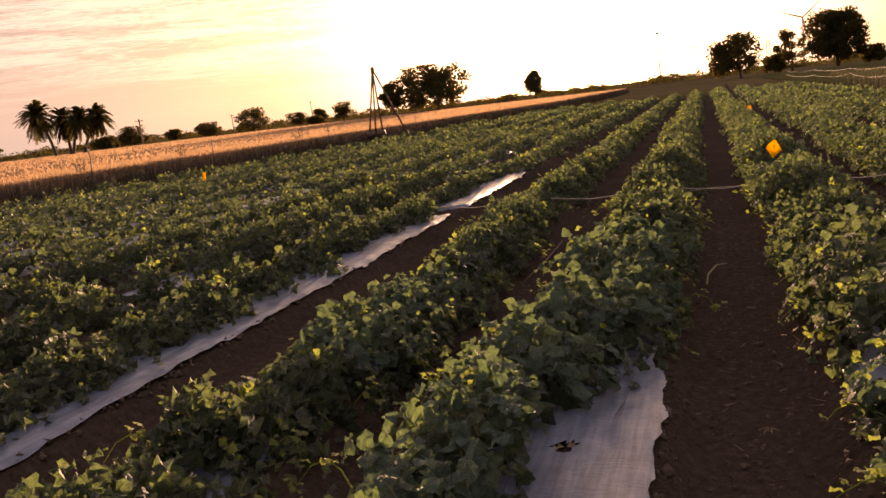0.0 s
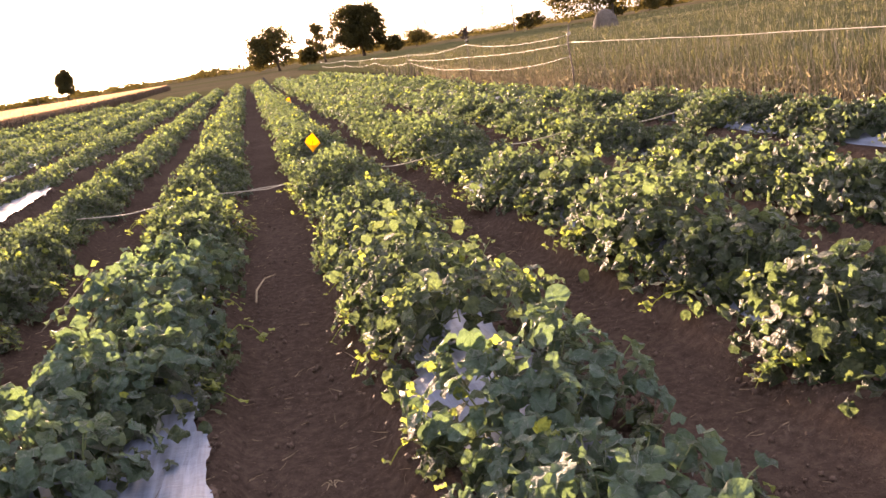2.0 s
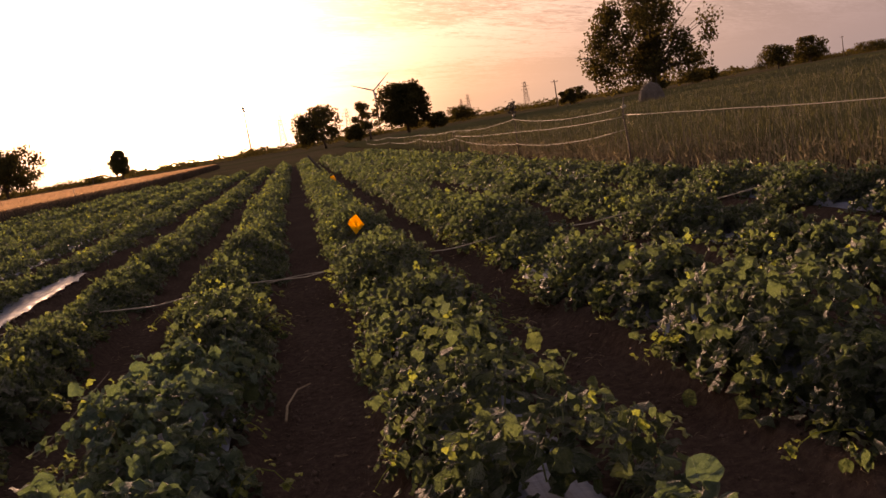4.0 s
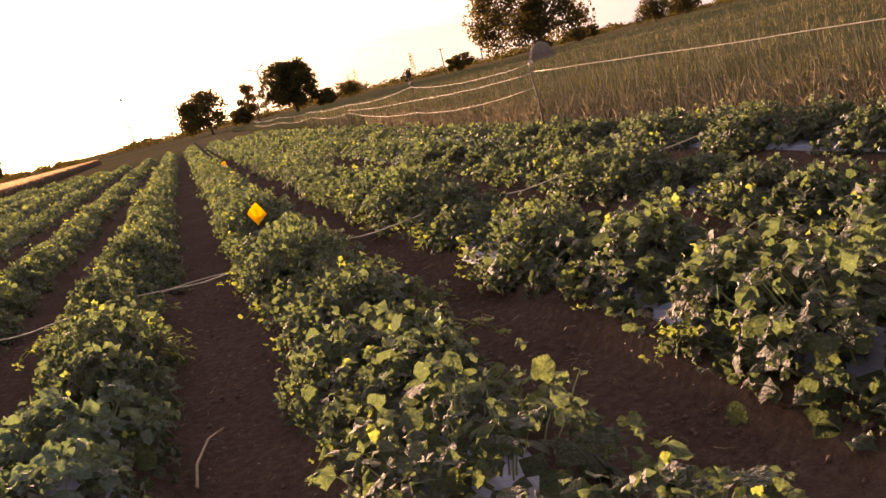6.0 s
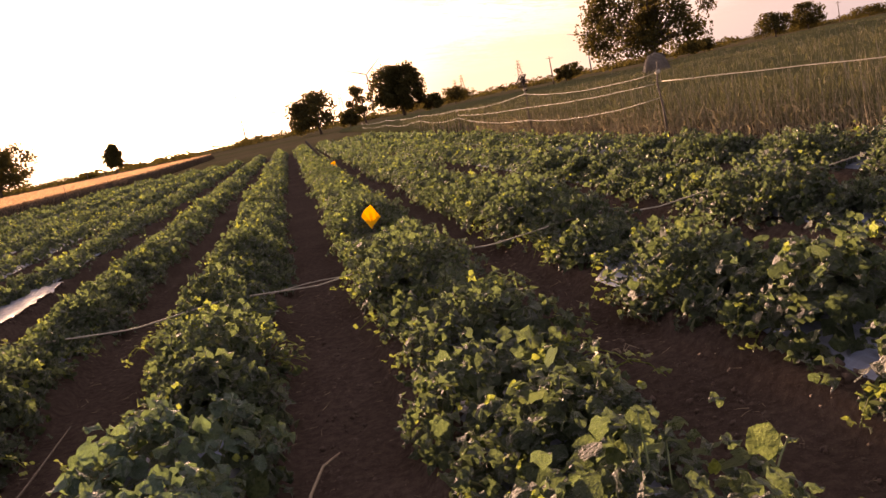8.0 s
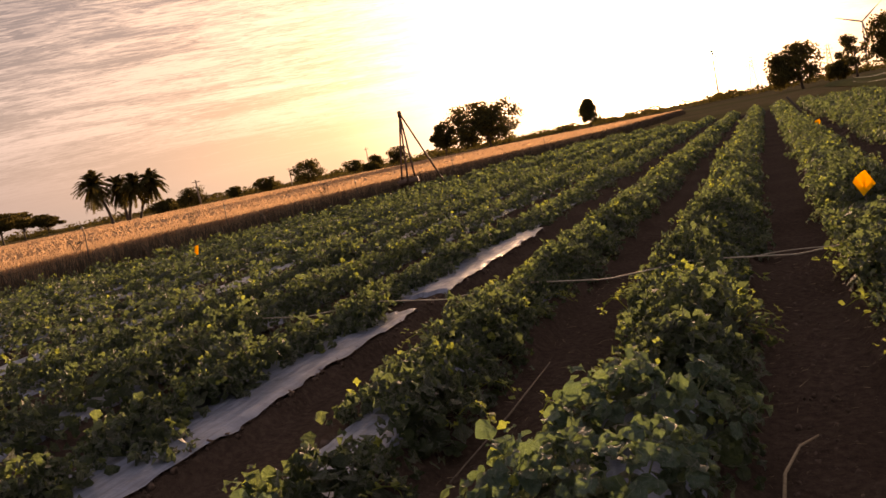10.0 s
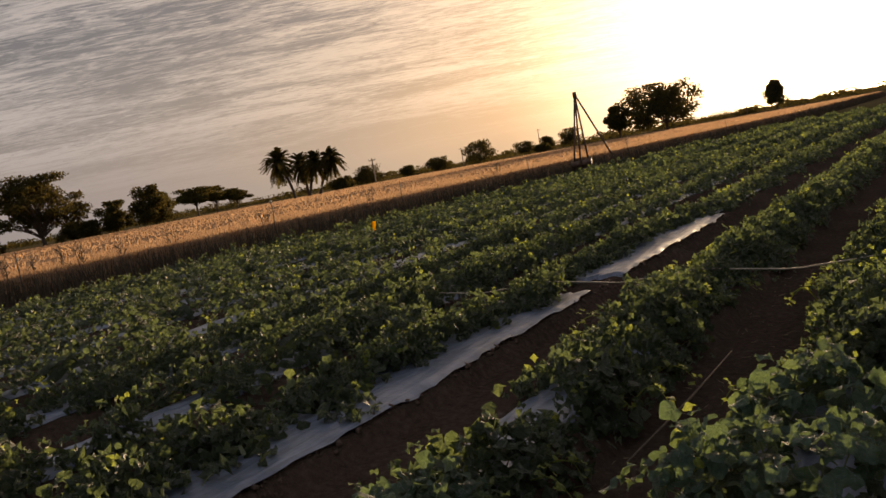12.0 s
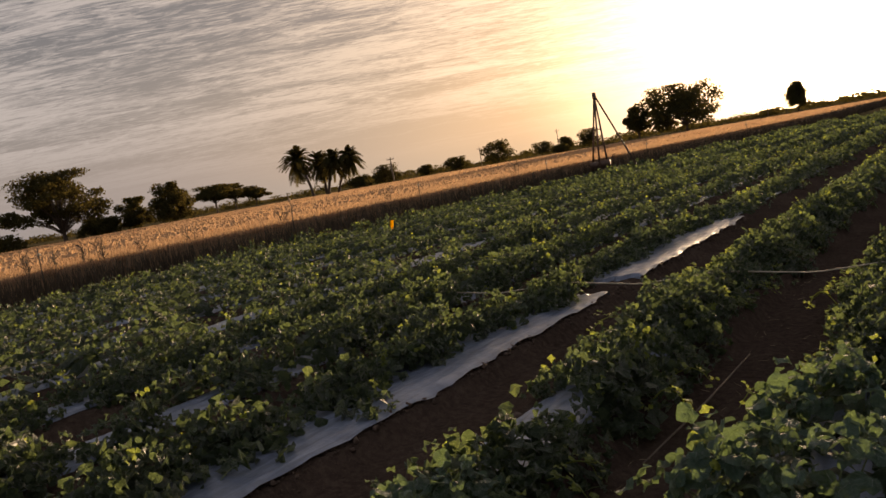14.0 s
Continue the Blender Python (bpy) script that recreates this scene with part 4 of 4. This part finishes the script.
for i, (x, y, h, wd) in enumerate([(84, 190, 3.0, 6), (92, 190, 3.4, 7), (99, 196, 3.2, 6), (177, 243, 3.4, 12), (160, 250, 2.8, 9), (195, 240, 3.8, 11), (61, 185, 3.4, 5), (27, 160, 3.0, 5),
                                   (12, 165, 3.4, 5), (45, 230, 4.5, 8), (52, 260, 4.0, 9), (38, 270, 3.6, 9), (78, 230, 4.2, 7)]):
    tree((x, y, 0), h, wd, 60 + i, 0.08, 0.8, 1100, 0.40, 8)


def far_scrub():
    """Low uneven scrub and woods along the horizon."""
    rng = np.random.RandomState(33)
    s = Soup()
    for d in (330.0, 480.0, 700.0):
        az = np.radians(rng.uniform(-68, 62, 340))
        for a in az:
            h = d * 0.0042 * rng.uniform(0.35, 1.9)
            n = 90
            side, up_ = rng.normal(0, 1, n), rng.uniform(0, 1, n)
            p = np.stack([d * math.sin(a) + side * h * (1.5 - 0.8 * up_), d * math.cos(a) + rng.normal(0, 2, n), up_ * h * np.exp(-0.35 * side ** 2)], 1)
            scatter(s, SPRAY, p, frames_of(rng.normal(0, 1, (n, 3)), rng.uniform(0, 6, n)), h * 0.25 * rng.uniform(0.6, 1.3, n))
    tagged(new("far_scrub", s.mesh("far_scrub", CROWN)), "low dark scrub and woodland along the horizon", "scrub", kind="stuff")


far_scrub()


# ---------------------------------------------------------------- made things
def wind_turbine(place, hub, blade, spin, yaw):
    ob = empty("wind_turbine", place, "tall three-bladed wind turbine far off on the plain", "wind turbine", "wind turbines on the horizon")
    tower, nac = Soup(), Soup()
    tube(tower, [(0, 0, 0), (0, 0, hub)], [hub * 0.022, hub * 0.012], 10)
    d = np.array([math.cos(yaw), math.sin(yaw), 0])
    tube(nac, [np.array([0, 0, hub]) - d * hub * 0.05, np.array([0, 0, hub]) + d * hub * 0.045], hub * 0.022, 8)
    part("tower", tower, STEEL, ob)
    head = part("nacelle", nac, STEEL, ob)
    side = np.array([-d[1], d[0], 0])
    c = np.array([0, 0, hub]) + d * hub * 0.045
    for i in range(3):
        a = spin + i * 2 * math.pi / 3
        v = side * math.cos(a) + np.array([0, 0, 1]) * math.sin(a)
        b = Soup()
        tube(b, [c, c + v * blade * 0.25, c + v * blade], [blade * 0.025, blade * 0.035, blade * 0.008], 5)
        part("blade", b, STEEL, head)


wind_turbine((-41.5, 901, 0), 46, 17, 1.1, -1.9)
wind_turbine((91, 898, 0), 43, 24, 0.7, -1.5)
wind_turbine((310, 849, 0), 36, 19, 2.9, -1.8)


def pylon(place, h):
    ob = empty("pylon", place, "lattice power pylon far off on the plain", "pylon", "power pylons")
    s, c = Soup(), Soup()
    w0, w1, r = h * 0.11, h * 0.025, h * 0.006
    for sx in (-1, 1):
        for sy in (-1, 1):
            tube(s, [(sx * w0, sy * w0, 0), (sx * w1, sy * w1, h)], r, 4)
    for i in range(7):
        z0, z1 = h * i / 8, h * (i + 1) / 8
        a, b = w0 + (w1 - w0) * z0 / h, w0 + (w1 - w0) * z1 / h
        for sg in (-1, 1):
            tube(s, [(-a, sg * a, z0), (b, sg * b, z1)], r * 0.7, 3)
            tube(s, [(a, sg * a, z0), (-b, sg * b, z1)], r * 0.7, 3)
    for z, l in ((0.72, 0.17), (0.84, 0.14), (0.95, 0.10)):
        tube(c, [(-l * h, 0, z * h), (l * h, 0, z * h)], r, 4)
    part("lattice", s, IRON, ob)
    part("cross_arms", c, IRON, ob)


pylon((134, 482, 0), 15)
pylon((123, 590, 0), 16)
pylon((160, 800, 0), 18)
pylon((250, 600, 0), 22)
pylon((60, 900, 0), 30)
pylon((-8, 900, 0), 34)


def power_pole(place, h):
    ob = empty("power_pole", place, "thin wooden power pole with a short crossarm", "pole", "power poles")
    s, c = Soup(), Soup()
    tube(s, [(0, 0, -0.2), (0, 0, h)], [0.16, 0.11], 7)
    tube(c, [(-0.8, 0, h * 0.93), (0.8, 0, h * 0.93)], 0.06, 5)
    part("mast", s, WOOD, ob)
    arm = part("crossarm", c, IRON, ob)
    for x in (-0.7, 0, 0.7):
        pin = Soup()
        tube(pin, [(x, 0, h * 0.93), (x, 0, h * 0.93 + 0.18), (x, 0, h * 0.93 + 0.3)], [0.03, 0.06, 0.04], 6)
        part("insulator", pin, STEEL, arm)


for x, y, h in ((60.7, 193.3, 6.2), (-128.5, 274, 8.0), (-127, 218.5, 5.6), (-92, 128, 5.0), (140, 240, 6.0), (172, 250, 6.5), (-52, 240, 8.0), (-47, 238, 7.0)):
    power_pole((x, y, 0), h)


def derrick():
    """Well derrick of rusty pipes: four legs to one head, a rung frame and a winch near the ground."""
    ob = empty("well_derrick", (-13.25, 35.6, 0), "rusty steel pipe derrick standing over a well at the field edge", "derrick")
    apex = (0.06, -0.04, 3.26)
    feet = [(-0.12, -0.2, 0), (-0.62, 0.2, 0), (0.02, 0.45, 0), (1.12, 0.9, 0)]
    for f in feet:
        s = Soup()
        tube(s, [f, apex], [0.042, 0.036], 8)
        part("leg", s, IRON, ob)
    s = Soup()
    tube(s, [(apex[0], apex[1], 3.10), (apex[0], apex[1], 3.34)], [0.09, 0.07], 10)
    part("head", s, IRON, ob)
    for z in (0.55, 1.25, 1.9):
        t = z / apex[2]
        pts = [tuple(np.array(f) + (np.array(apex) - np.array(f)) * t) for f in feet[:3]]
        for a, b in ((0, 1), (1, 2), (2, 0)):
            s = Soup()
            tube(s, [pts[a], pts[b]], 0.022, 6)
            part("rung", s, IRON, ob)
    s = Soup()
    tube(s, [(-0.55, -0.05, 0.5), (0.25, 0.1, 0.55)], [0.13, 0.13], 10)
    drum = part("winch_drum", s, IRON, ob)
    s = Soup()
    tube(s, [(0.25, 0.1, 0.55), (0.36, 0.12, 0.56), (0.37, 0.12, 0.82), (0.50, 0.14, 0.83)], 0.02, 6)
    part("crank", s, IRON, drum)
    s = Soup()
    box(s, (-0.15, -0.30, 0.0), (0.25, 0.10, 0.32))
    part("pump_housing", s, IRON, ob)


derrick()


def haystack():
    ob = empty("haystack", (22.3, 52.4, 0), "rounded grey-brown straw heap tied to a stake beyond the fence", "haystack")
    s, t = Soup(), Soup()
    r = np.random.RandomState(8)
    a, b = np.meshgrid(np.linspace(0, 2 * np.pi, 29), np.linspace(0, 1, 10))
    rad = 0.78 * np.sqrt(np.clip(1 - b ** 2.2, 0, 1)) * (1 + 0.05 * np.sin(3 * a + 1)) + 0.02
    z = 1.62 * b
    s.add(np.stack([(rad * np.cos(a) * 1.05).ravel(), (rad * np.sin(a)).ravel(), z.ravel()], 1), grid_faces(29, 10))
    n = 900
    aa, bb = r.uniform(0, 6.28, n), r.uniform(0, 0.95, n)
    rr = 0.79 * np.sqrt(1 - bb ** 2.2)
    p = np.stack([rr * np.cos(aa) * 1.05, rr * np.sin(aa), 1.62 * bb], 1)
    scatter(t, blade_shape(0.5, 2, 0.05), p, frames_of(np.stack([np.cos(aa), np.sin(aa), r.uniform(-1, 0.6, n)], 1), r.uniform(0, 6, n)), r.uniform(0.10, 0.22, n))
    part("heap", s, HAY, ob, smooth=True)
    part("loose_straw", t, HAY, ob)


haystack()

# fence along the cereal crop: leaning sticks and sagging ropes
POSTS = [(6.55, 4.6, 1.10), (6.15, 16.3, 1.30), (6.38, 24.7, 1.42), (6.9, 36.5, 1.02), (7.2, 48.3, 0.98), (7.4, 65.0, 0.98), (7.6, 88.0, 0.95)]


def stick_post(x, y, h, seed, group, label):
    r = random.Random(seed)
    ob = empty("fence_post", (x, y, 0), label, "fence post", group)
    s = Soup()
    tube(s, [(0, 0, -0.15), (r.uniform(-0.02, 0.02), 0, h * 0.4), (r.uniform(-0.05, 0.05), 0.01, h * 0.75), (r.uniform(-0.05, 0.02), 0, h)], [0.020, 0.017, 0.015, 0.011], 7)
    stake = part("stake", s, WOOD, ob)
    k = Soup()
    tube(k, [(-0.03, 0, h * 0.86), (0.03, 0.01, h * 0.88)], 0.03, 7)
    part("rope_knot", k, ROPE, stake, "pale rope wound round the stake")
    if seed == 102:
        rng = np.random.RandomState(seed)
        t = Soup()
        p = rng.normal(0, 1, (90, 3)) * np.array([0.055, 0.05, 0.09]) + np.array([-0.01, 0, h + 0.02])
        scatter(t, SPRAY, p, frames_of(rng.normal(0, 1, (90, 3)), rng.uniform(0, 6, 90)), rng.uniform(0.03, 0.09, 90))
        tagged(part("dead_sprig", t, BARK, ob, "tuft of dead dark leaves caught on the stake"), kind="stuff")
    return ob


for i, (x, y, h) in enumerate(POSTS):
    stick_post(x, y, h, 100 + i, "fence posts along the cereal crop", "thin crooked wooden fence stake carrying pale ropes")


def fence_rope(first, heights, sag, seed):
    """A rope tied to the posts from number first on, at the heights given."""
    r = random.Random(seed)
    s = Soup()
    pts = []
    posts = [(x, y, z) for (x, y, h), z in zip(POSTS[first:], heights)]
    for j, ((x0, y0, z0), (x1, y1, z1)) in enumerate(zip(posts[:-1], posts[1:])):
        dip = sag * r.uniform(0.7, 1.3)
        for t in np.linspace(0, 1, 14)[: None if j == len(posts) - 2 else -1]:
            pts.append((x0 - 0.02 + (x1 - x0) * t, y0 + (y1 - y0) * t, z0 + (z1 - z0) * t - dip * 4 * t * (1 - t) + r.uniform(-0.006, 0.006)))
    tube(s, pts, 0.006, 6)
    knots = Soup()
    for i in range(4, len(pts) - 2, 3):
        p = np.array(pts[i])
        tube(knots, [p - np.array([0, 0.02, 0]), p + np.array([0, 0.02, 0.01])], 0.012, 5)
    ob = tagged(new("fence_rope", s.mesh("fence_rope", ROPE, True)), "pale twisted rope sagging between fence stakes", "rope", "fence ropes")
    if len(pts) > 20:
        tagged(part("knotting", knots, ROPE, ob), kind="stuff")


fence_rope(0, (0.86, 0.99), 0.03, 1)
fence_rope(1, (1.12, 1.12, 0.93, 0.86, 0.84, 0.80), 0.09, 2)
fence_rope(1, (0.96, 0.78, 0.72), 0.05, 3)
fence_rope(1, (0.74, 0.46, 0.62, 0.62, 0.50, 0.45), 0.15, 4)

for i, (x, y, h) in enumerate([(-17.2, 14.0, 1.25), (-16.2, 20.9, 1.5), (-15.4, 26.0, 1.2), (-14.3, 33.0, 1.1), (-13.2, 41.0, 1.1), (-11.5, 52.0, 1.1)]):
    stick_post(x - 0.15, y, h, 130 + i, "stakes along the wheat", "thin grey wooden stake at the edge of the wheat")


def tall_weed(bearing, inside, h, seed):
    """A dry branching weed standing up out of the wheat, some way inside its edge."""
    r = random.Random(seed)
    c, d = math.cos(radians(bearing)), math.sin(radians(bearing))
    reach = (-19.3 - inside - 0.3 + 0.15 * 3.37) / (d - 0.15 * c)
    ob = empty("tall_weed", (0.3 + d * reach, 3.37 + c * reach, 0), "dry dark branching weed standing out of the wheat", "weed", "tall weeds along the wheat")
    for i in range(3):
        s = Soup()
        lean = r.uniform(-0.25, 0.25)
        top = np.array([lean, r.uniform(-0.1, 0.1), h * r.uniform(0.75, 1.0)])
        tube(s, [(0, 0, 0), top * 0.5 + np.array([0.03, 0, 0]), top], [0.012, 0.010, 0.006], 5)
        for j in range(7):
            p = top * (0.62 + 0.06 * j)
            q = p + np.array([r.uniform(-0.14, 0.14), r.uniform(-0.1, 0.1), r.uniform(0.04, 0.14)])
            tube(s, [p, q], [0.006, 0.012], 4)
        part("stem", s, SHADED_BROWN_STEM, ob)


for i, (bearing, inside, h) in enumerate([(-59.6, 0.6, 1.15), (-58.1, 0.9, 1.1), (-56.6, 0.8, 1.2), (-55.5, 0.5, 1.2), (-52.8, 0.8, 1.1), (-50.1, 0.7, 1.1), (-44.0, 0.8, 1.1), (-37.0, 0.6, 1.15), (-28.5, 0.8, 1.2)]):
    tall_weed(bearing, inside, h, 400 + i)


def sheet_trap(x, y, z, wide, tall, turn, tilt, label):
    """A coloured card folded once along its length, hung askew on a thin stick."""
    ob = empty("sticky_trap", (x, y, 0), label, "insect trap", "sticky traps in the rows")
    s, st = Soup(), Soup()
    us, vs = np.array([-0.5, -0.35, -0.2, -0.17, -0.1, 0.15, 0.35, 0.5]), np.linspace(-0.5, 0.5, 6)
    u, v = np.meshgrid(us, vs)
    fold = 0.55 * np.maximum(-0.17 - u, 0) * wide * 2.2 + 0.10 * np.maximum(u + 0.1, 0) ** 2 * wide * 3
    a, b = u * wide, v * tall * (1 - 0.18 * np.abs(u)) + 0.02 * u
    ca, sa, ct, st_ = math.cos(turn), math.sin(turn), math.cos(tilt), math.sin(tilt)
    a, b = a * ct - b * st_, a * st_ + b * ct
    top = np.stack([(a * ca + fold * sa).ravel(), (a * sa - fold * ca).ravel(), (z + b).ravel()], 1)
    off = np.array([-sa, ca, 0]) * 0.003
    f = grid_faces(8, 6)
    s.add(top, f), s.add(top + off, f[:, ::-1])
    tube(st, [(0.02, 0.03, 0.0), (0.0, 0.03, z + tall * 0.3)], 0.006, 6)
    part("sheet", s, TRAP, ob, "folded orange-yellow card")
    part("stick", st, WOOD, ob)


sheet_trap(1.03, 12.1, 0.40, 0.155, 0.175, 0.15, 0.50, "bent orange sticky trap on a stick above the plants")
sheet_trap(1.37, 25.9, 0.30, 0.17, 0.26, 0.5, 0.2, "small yellow sticky trap on a stick above the plants")
sheet_trap(-11.65, 19.1, 0.36, 0.10, 0.22, 1.0, -0.2, "small yellow sticky trap on a stick above the plants")


def cross_line():
    """A pale cord pulled across the rows, dipping over the furrows."""
    s = Soup()
    pts = []
    for x in np.arange(-4.3, 5.9, 0.12):
        d = abs((x - FIRST + PITCH / 2) % PITCH - PITCH / 2)
        pts.append((x, 10.02 + 0.02 * math.sin(x * 1.3) - 0.015 * x, 0.21 + 0.06 * max(0.0, 1 - d / 0.68)))
    tube(s, pts, 0.006, 6)
    tagged(new("cord", s.mesh("cord", ROPE, True)), "pale cord stretched across the rows over the furrows", "cord")
    s = Soup()
    tube(s, [(x, 10.35 + 0.03 * math.sin(x * 2), 0.17 + 0.015 * math.sin(x * 5)) for x in np.arange(-0.1, 0.9, 0.1)], 0.005, 5)
    tagged(new("cord", s.mesh("cord", ROPE, True)), "second thin cord lying over the furrow", "cord")


cross_line()


def drip_pipe():
    s, e = Soup(), Soup()
    tube(s, [(4.3, 10.25, 0.20), (4.75, 10.75, 0.19), (5.3, 11.3, 0.20)], 0.035, 10)
    ob = tagged(new("water_pipe", s.mesh("water_pipe", PIPE, True)), "black plastic water pipe lying across the bed", "pipe")
    tube(e, [(5.29, 11.29, 0.20), (5.37, 11.37, 0.20)], 0.042, 10)
    part("end_cap", e, FILM, ob, "pale end cap")


drip_pipe()


def leaning_stake():
    s = Soup()
    tube(s, [(1.55, 30.6, 0.05), (1.2, 30.7, 0.55), (0.9, 30.8, 1.02)], [0.05, 0.045, 0.035], 7)
    tagged(new("leaning_stake", s.mesh("leaning_stake", BARK, True)), "dark stake leaning over the plants", "stake")


leaning_stake()


def furrow_litter():
    """Clods, straw bits and dead weeds on the bare soil."""
    rng = np.random.RandomState(17)
    v = np.array([(1, 0, 0), (-1, 0, 0), (0, 1, 0), (0, -1, 0), (0, 0, 1), (0, 0, -1)], float) * 0.5
    f = np.array([(0, 2, 4), (2, 1, 4), (1, 3, 4), (3, 0, 4), (2, 0, 5), (1, 2, 5), (3, 1, 5), (0, 3, 5)])
    s = Soup()
    n = 6500
    k = np.where(rng.uniform(0, 1, n) < 0.75, rng.randint(0, 2, n), rng.randint(-3, 4, n))
    x = FIRST + PITCH * (k + 0.5) + rng.uniform(-0.36, 0.36, n)
    y = 1.6 + 9 * rng.uniform(0, 1, n) ** 1.8
    p = np.stack([x, y, ground_z(x, y) + 0.004], 1)
    scatter(s, (v, f), p, frames_of(rng.normal(0, 1, (n, 3)), rng.uniform(0, 6, n)), 0.008 + 0.032 * rng.uniform(0, 1, n) ** 4, rng.uniform(0.6, 1.2, (n, 3)))
    tagged(new("soil_clods", s.mesh("soil_clods", CLOD)), "crumbs and clods of dark soil in the furrows", "soil", kind="stuff")
    t = Soup()
    n = 2600
    x = FIRST + PITCH * (rng.randint(-1, 3, n) + 0.5) + rng.uniform(-0.36, 0.36, n)
    y = 1.2 + 10 * rng.uniform(0, 1, n) ** 1.5
    p = np.stack([x, y, ground_z(x, y) + 0.012], 1)
    scatter(t, blade_shape(0.4, 2, 0.03), p, frames_of(np.stack([rng.normal(0, 1, n), rng.normal(0, 1, n), rng.uniform(0, 0.3, n)], 1), rng.uniform(0, 6, n)), 0.015 + 0.07 * rng.uniform(0, 1, n) ** 2.5)
    tagged(new("straw_litter", t.mesh("straw_litter", DEAD)), "dry straw and stem bits lying on the soil", "straw", kind="stuff")


furrow_litter()


def twig():
    s = Soup()
    tube(s, [(0.19, 6.45, 0.02), (0.20, 6.62, 0.05), (0.26, 6.82, 0.07), (0.33, 6.98, 0.045)], [0.007, 0.007, 0.006, 0.004], 6)
    tagged(new("twig", s.mesh("twig", DEAD, True)), "curved dry twig lying in the furrow", "twig")


twig()


def dead_weed(x, y, n, size, seed):
    r = random.Random(seed)
    ob = empty("dead_weed", (x, y, 0.005), "small dried weed with splayed stems on the soil", "weed", "dried weeds in the furrow")
    for i in range(n):
        s = Soup()
        a, l = i * 6.28 / n + r.uniform(-0.3, 0.3), size * r.uniform(0.6, 1.2)
        tube(s, [(0, 0, 0.0), (l * 0.5 * math.cos(a), l * 0.5 * math.sin(a), l * 0.45), (l * math.cos(a), l * math.sin(a), l * 0.15)], [0.0025, 0.0025, 0.0015], 4)
        part("stem", s, DEAD, ob)


for i, (x, y, n, size) in enumerate([(0.30, 3.03, 9, 0.07), (0.42, 3.9, 6, 0.035), (1.7, 5.0, 6, 0.05), (1.75, 7.4, 8, 0.07)]):
    dead_weed(x, y, n, size, 300 + i)


def fallen_stick():
    """A long thin pale stick lying beside the bed."""
    s = Soup()
    tube(s, [(-1.13, 6.69, 0.045), (-1.10, 7.56, 0.045), (-1.10, 8.41, 0.045)], [0.004, 0.006, 0.004], 6)
    tagged(new("stick", s.mesh("stick", WOOD, True)), "long thin pale dry stick lying on the soil beside a bed", "stick")


fallen_stick()


def melon_flower(x, y, z):
    """A small five-petalled flower among the leaves."""
    ob = empty("flower", (x, y, z), "small orange-yellow flower of a melon plant among the leaves", "flower")
    for i in range(5):
        a = i * 1.2566
        c, d = math.cos(a), math.sin(a)
        s = Soup()
        s.add([(0, 0, 0), (0.012 * c - 0.009 * d, 0.012 * d + 0.009 * c, 0.008), (0.024 * c, 0.024 * d, 0.004), (0.012 * c + 0.009 * d, 0.012 * d - 0.009 * c, 0.008)], [(0, 1, 2), (0, 2, 3)])
        part("petal", s, TRAP, ob)
    e = Soup()
    tube(e, [(0, 0, -0.03), (0, 0, 0.004)], [0.003, 0.004], 5)
    part("stalk", e, VINE, ob)


melon_flower(0.93, 2.21, 0.27)
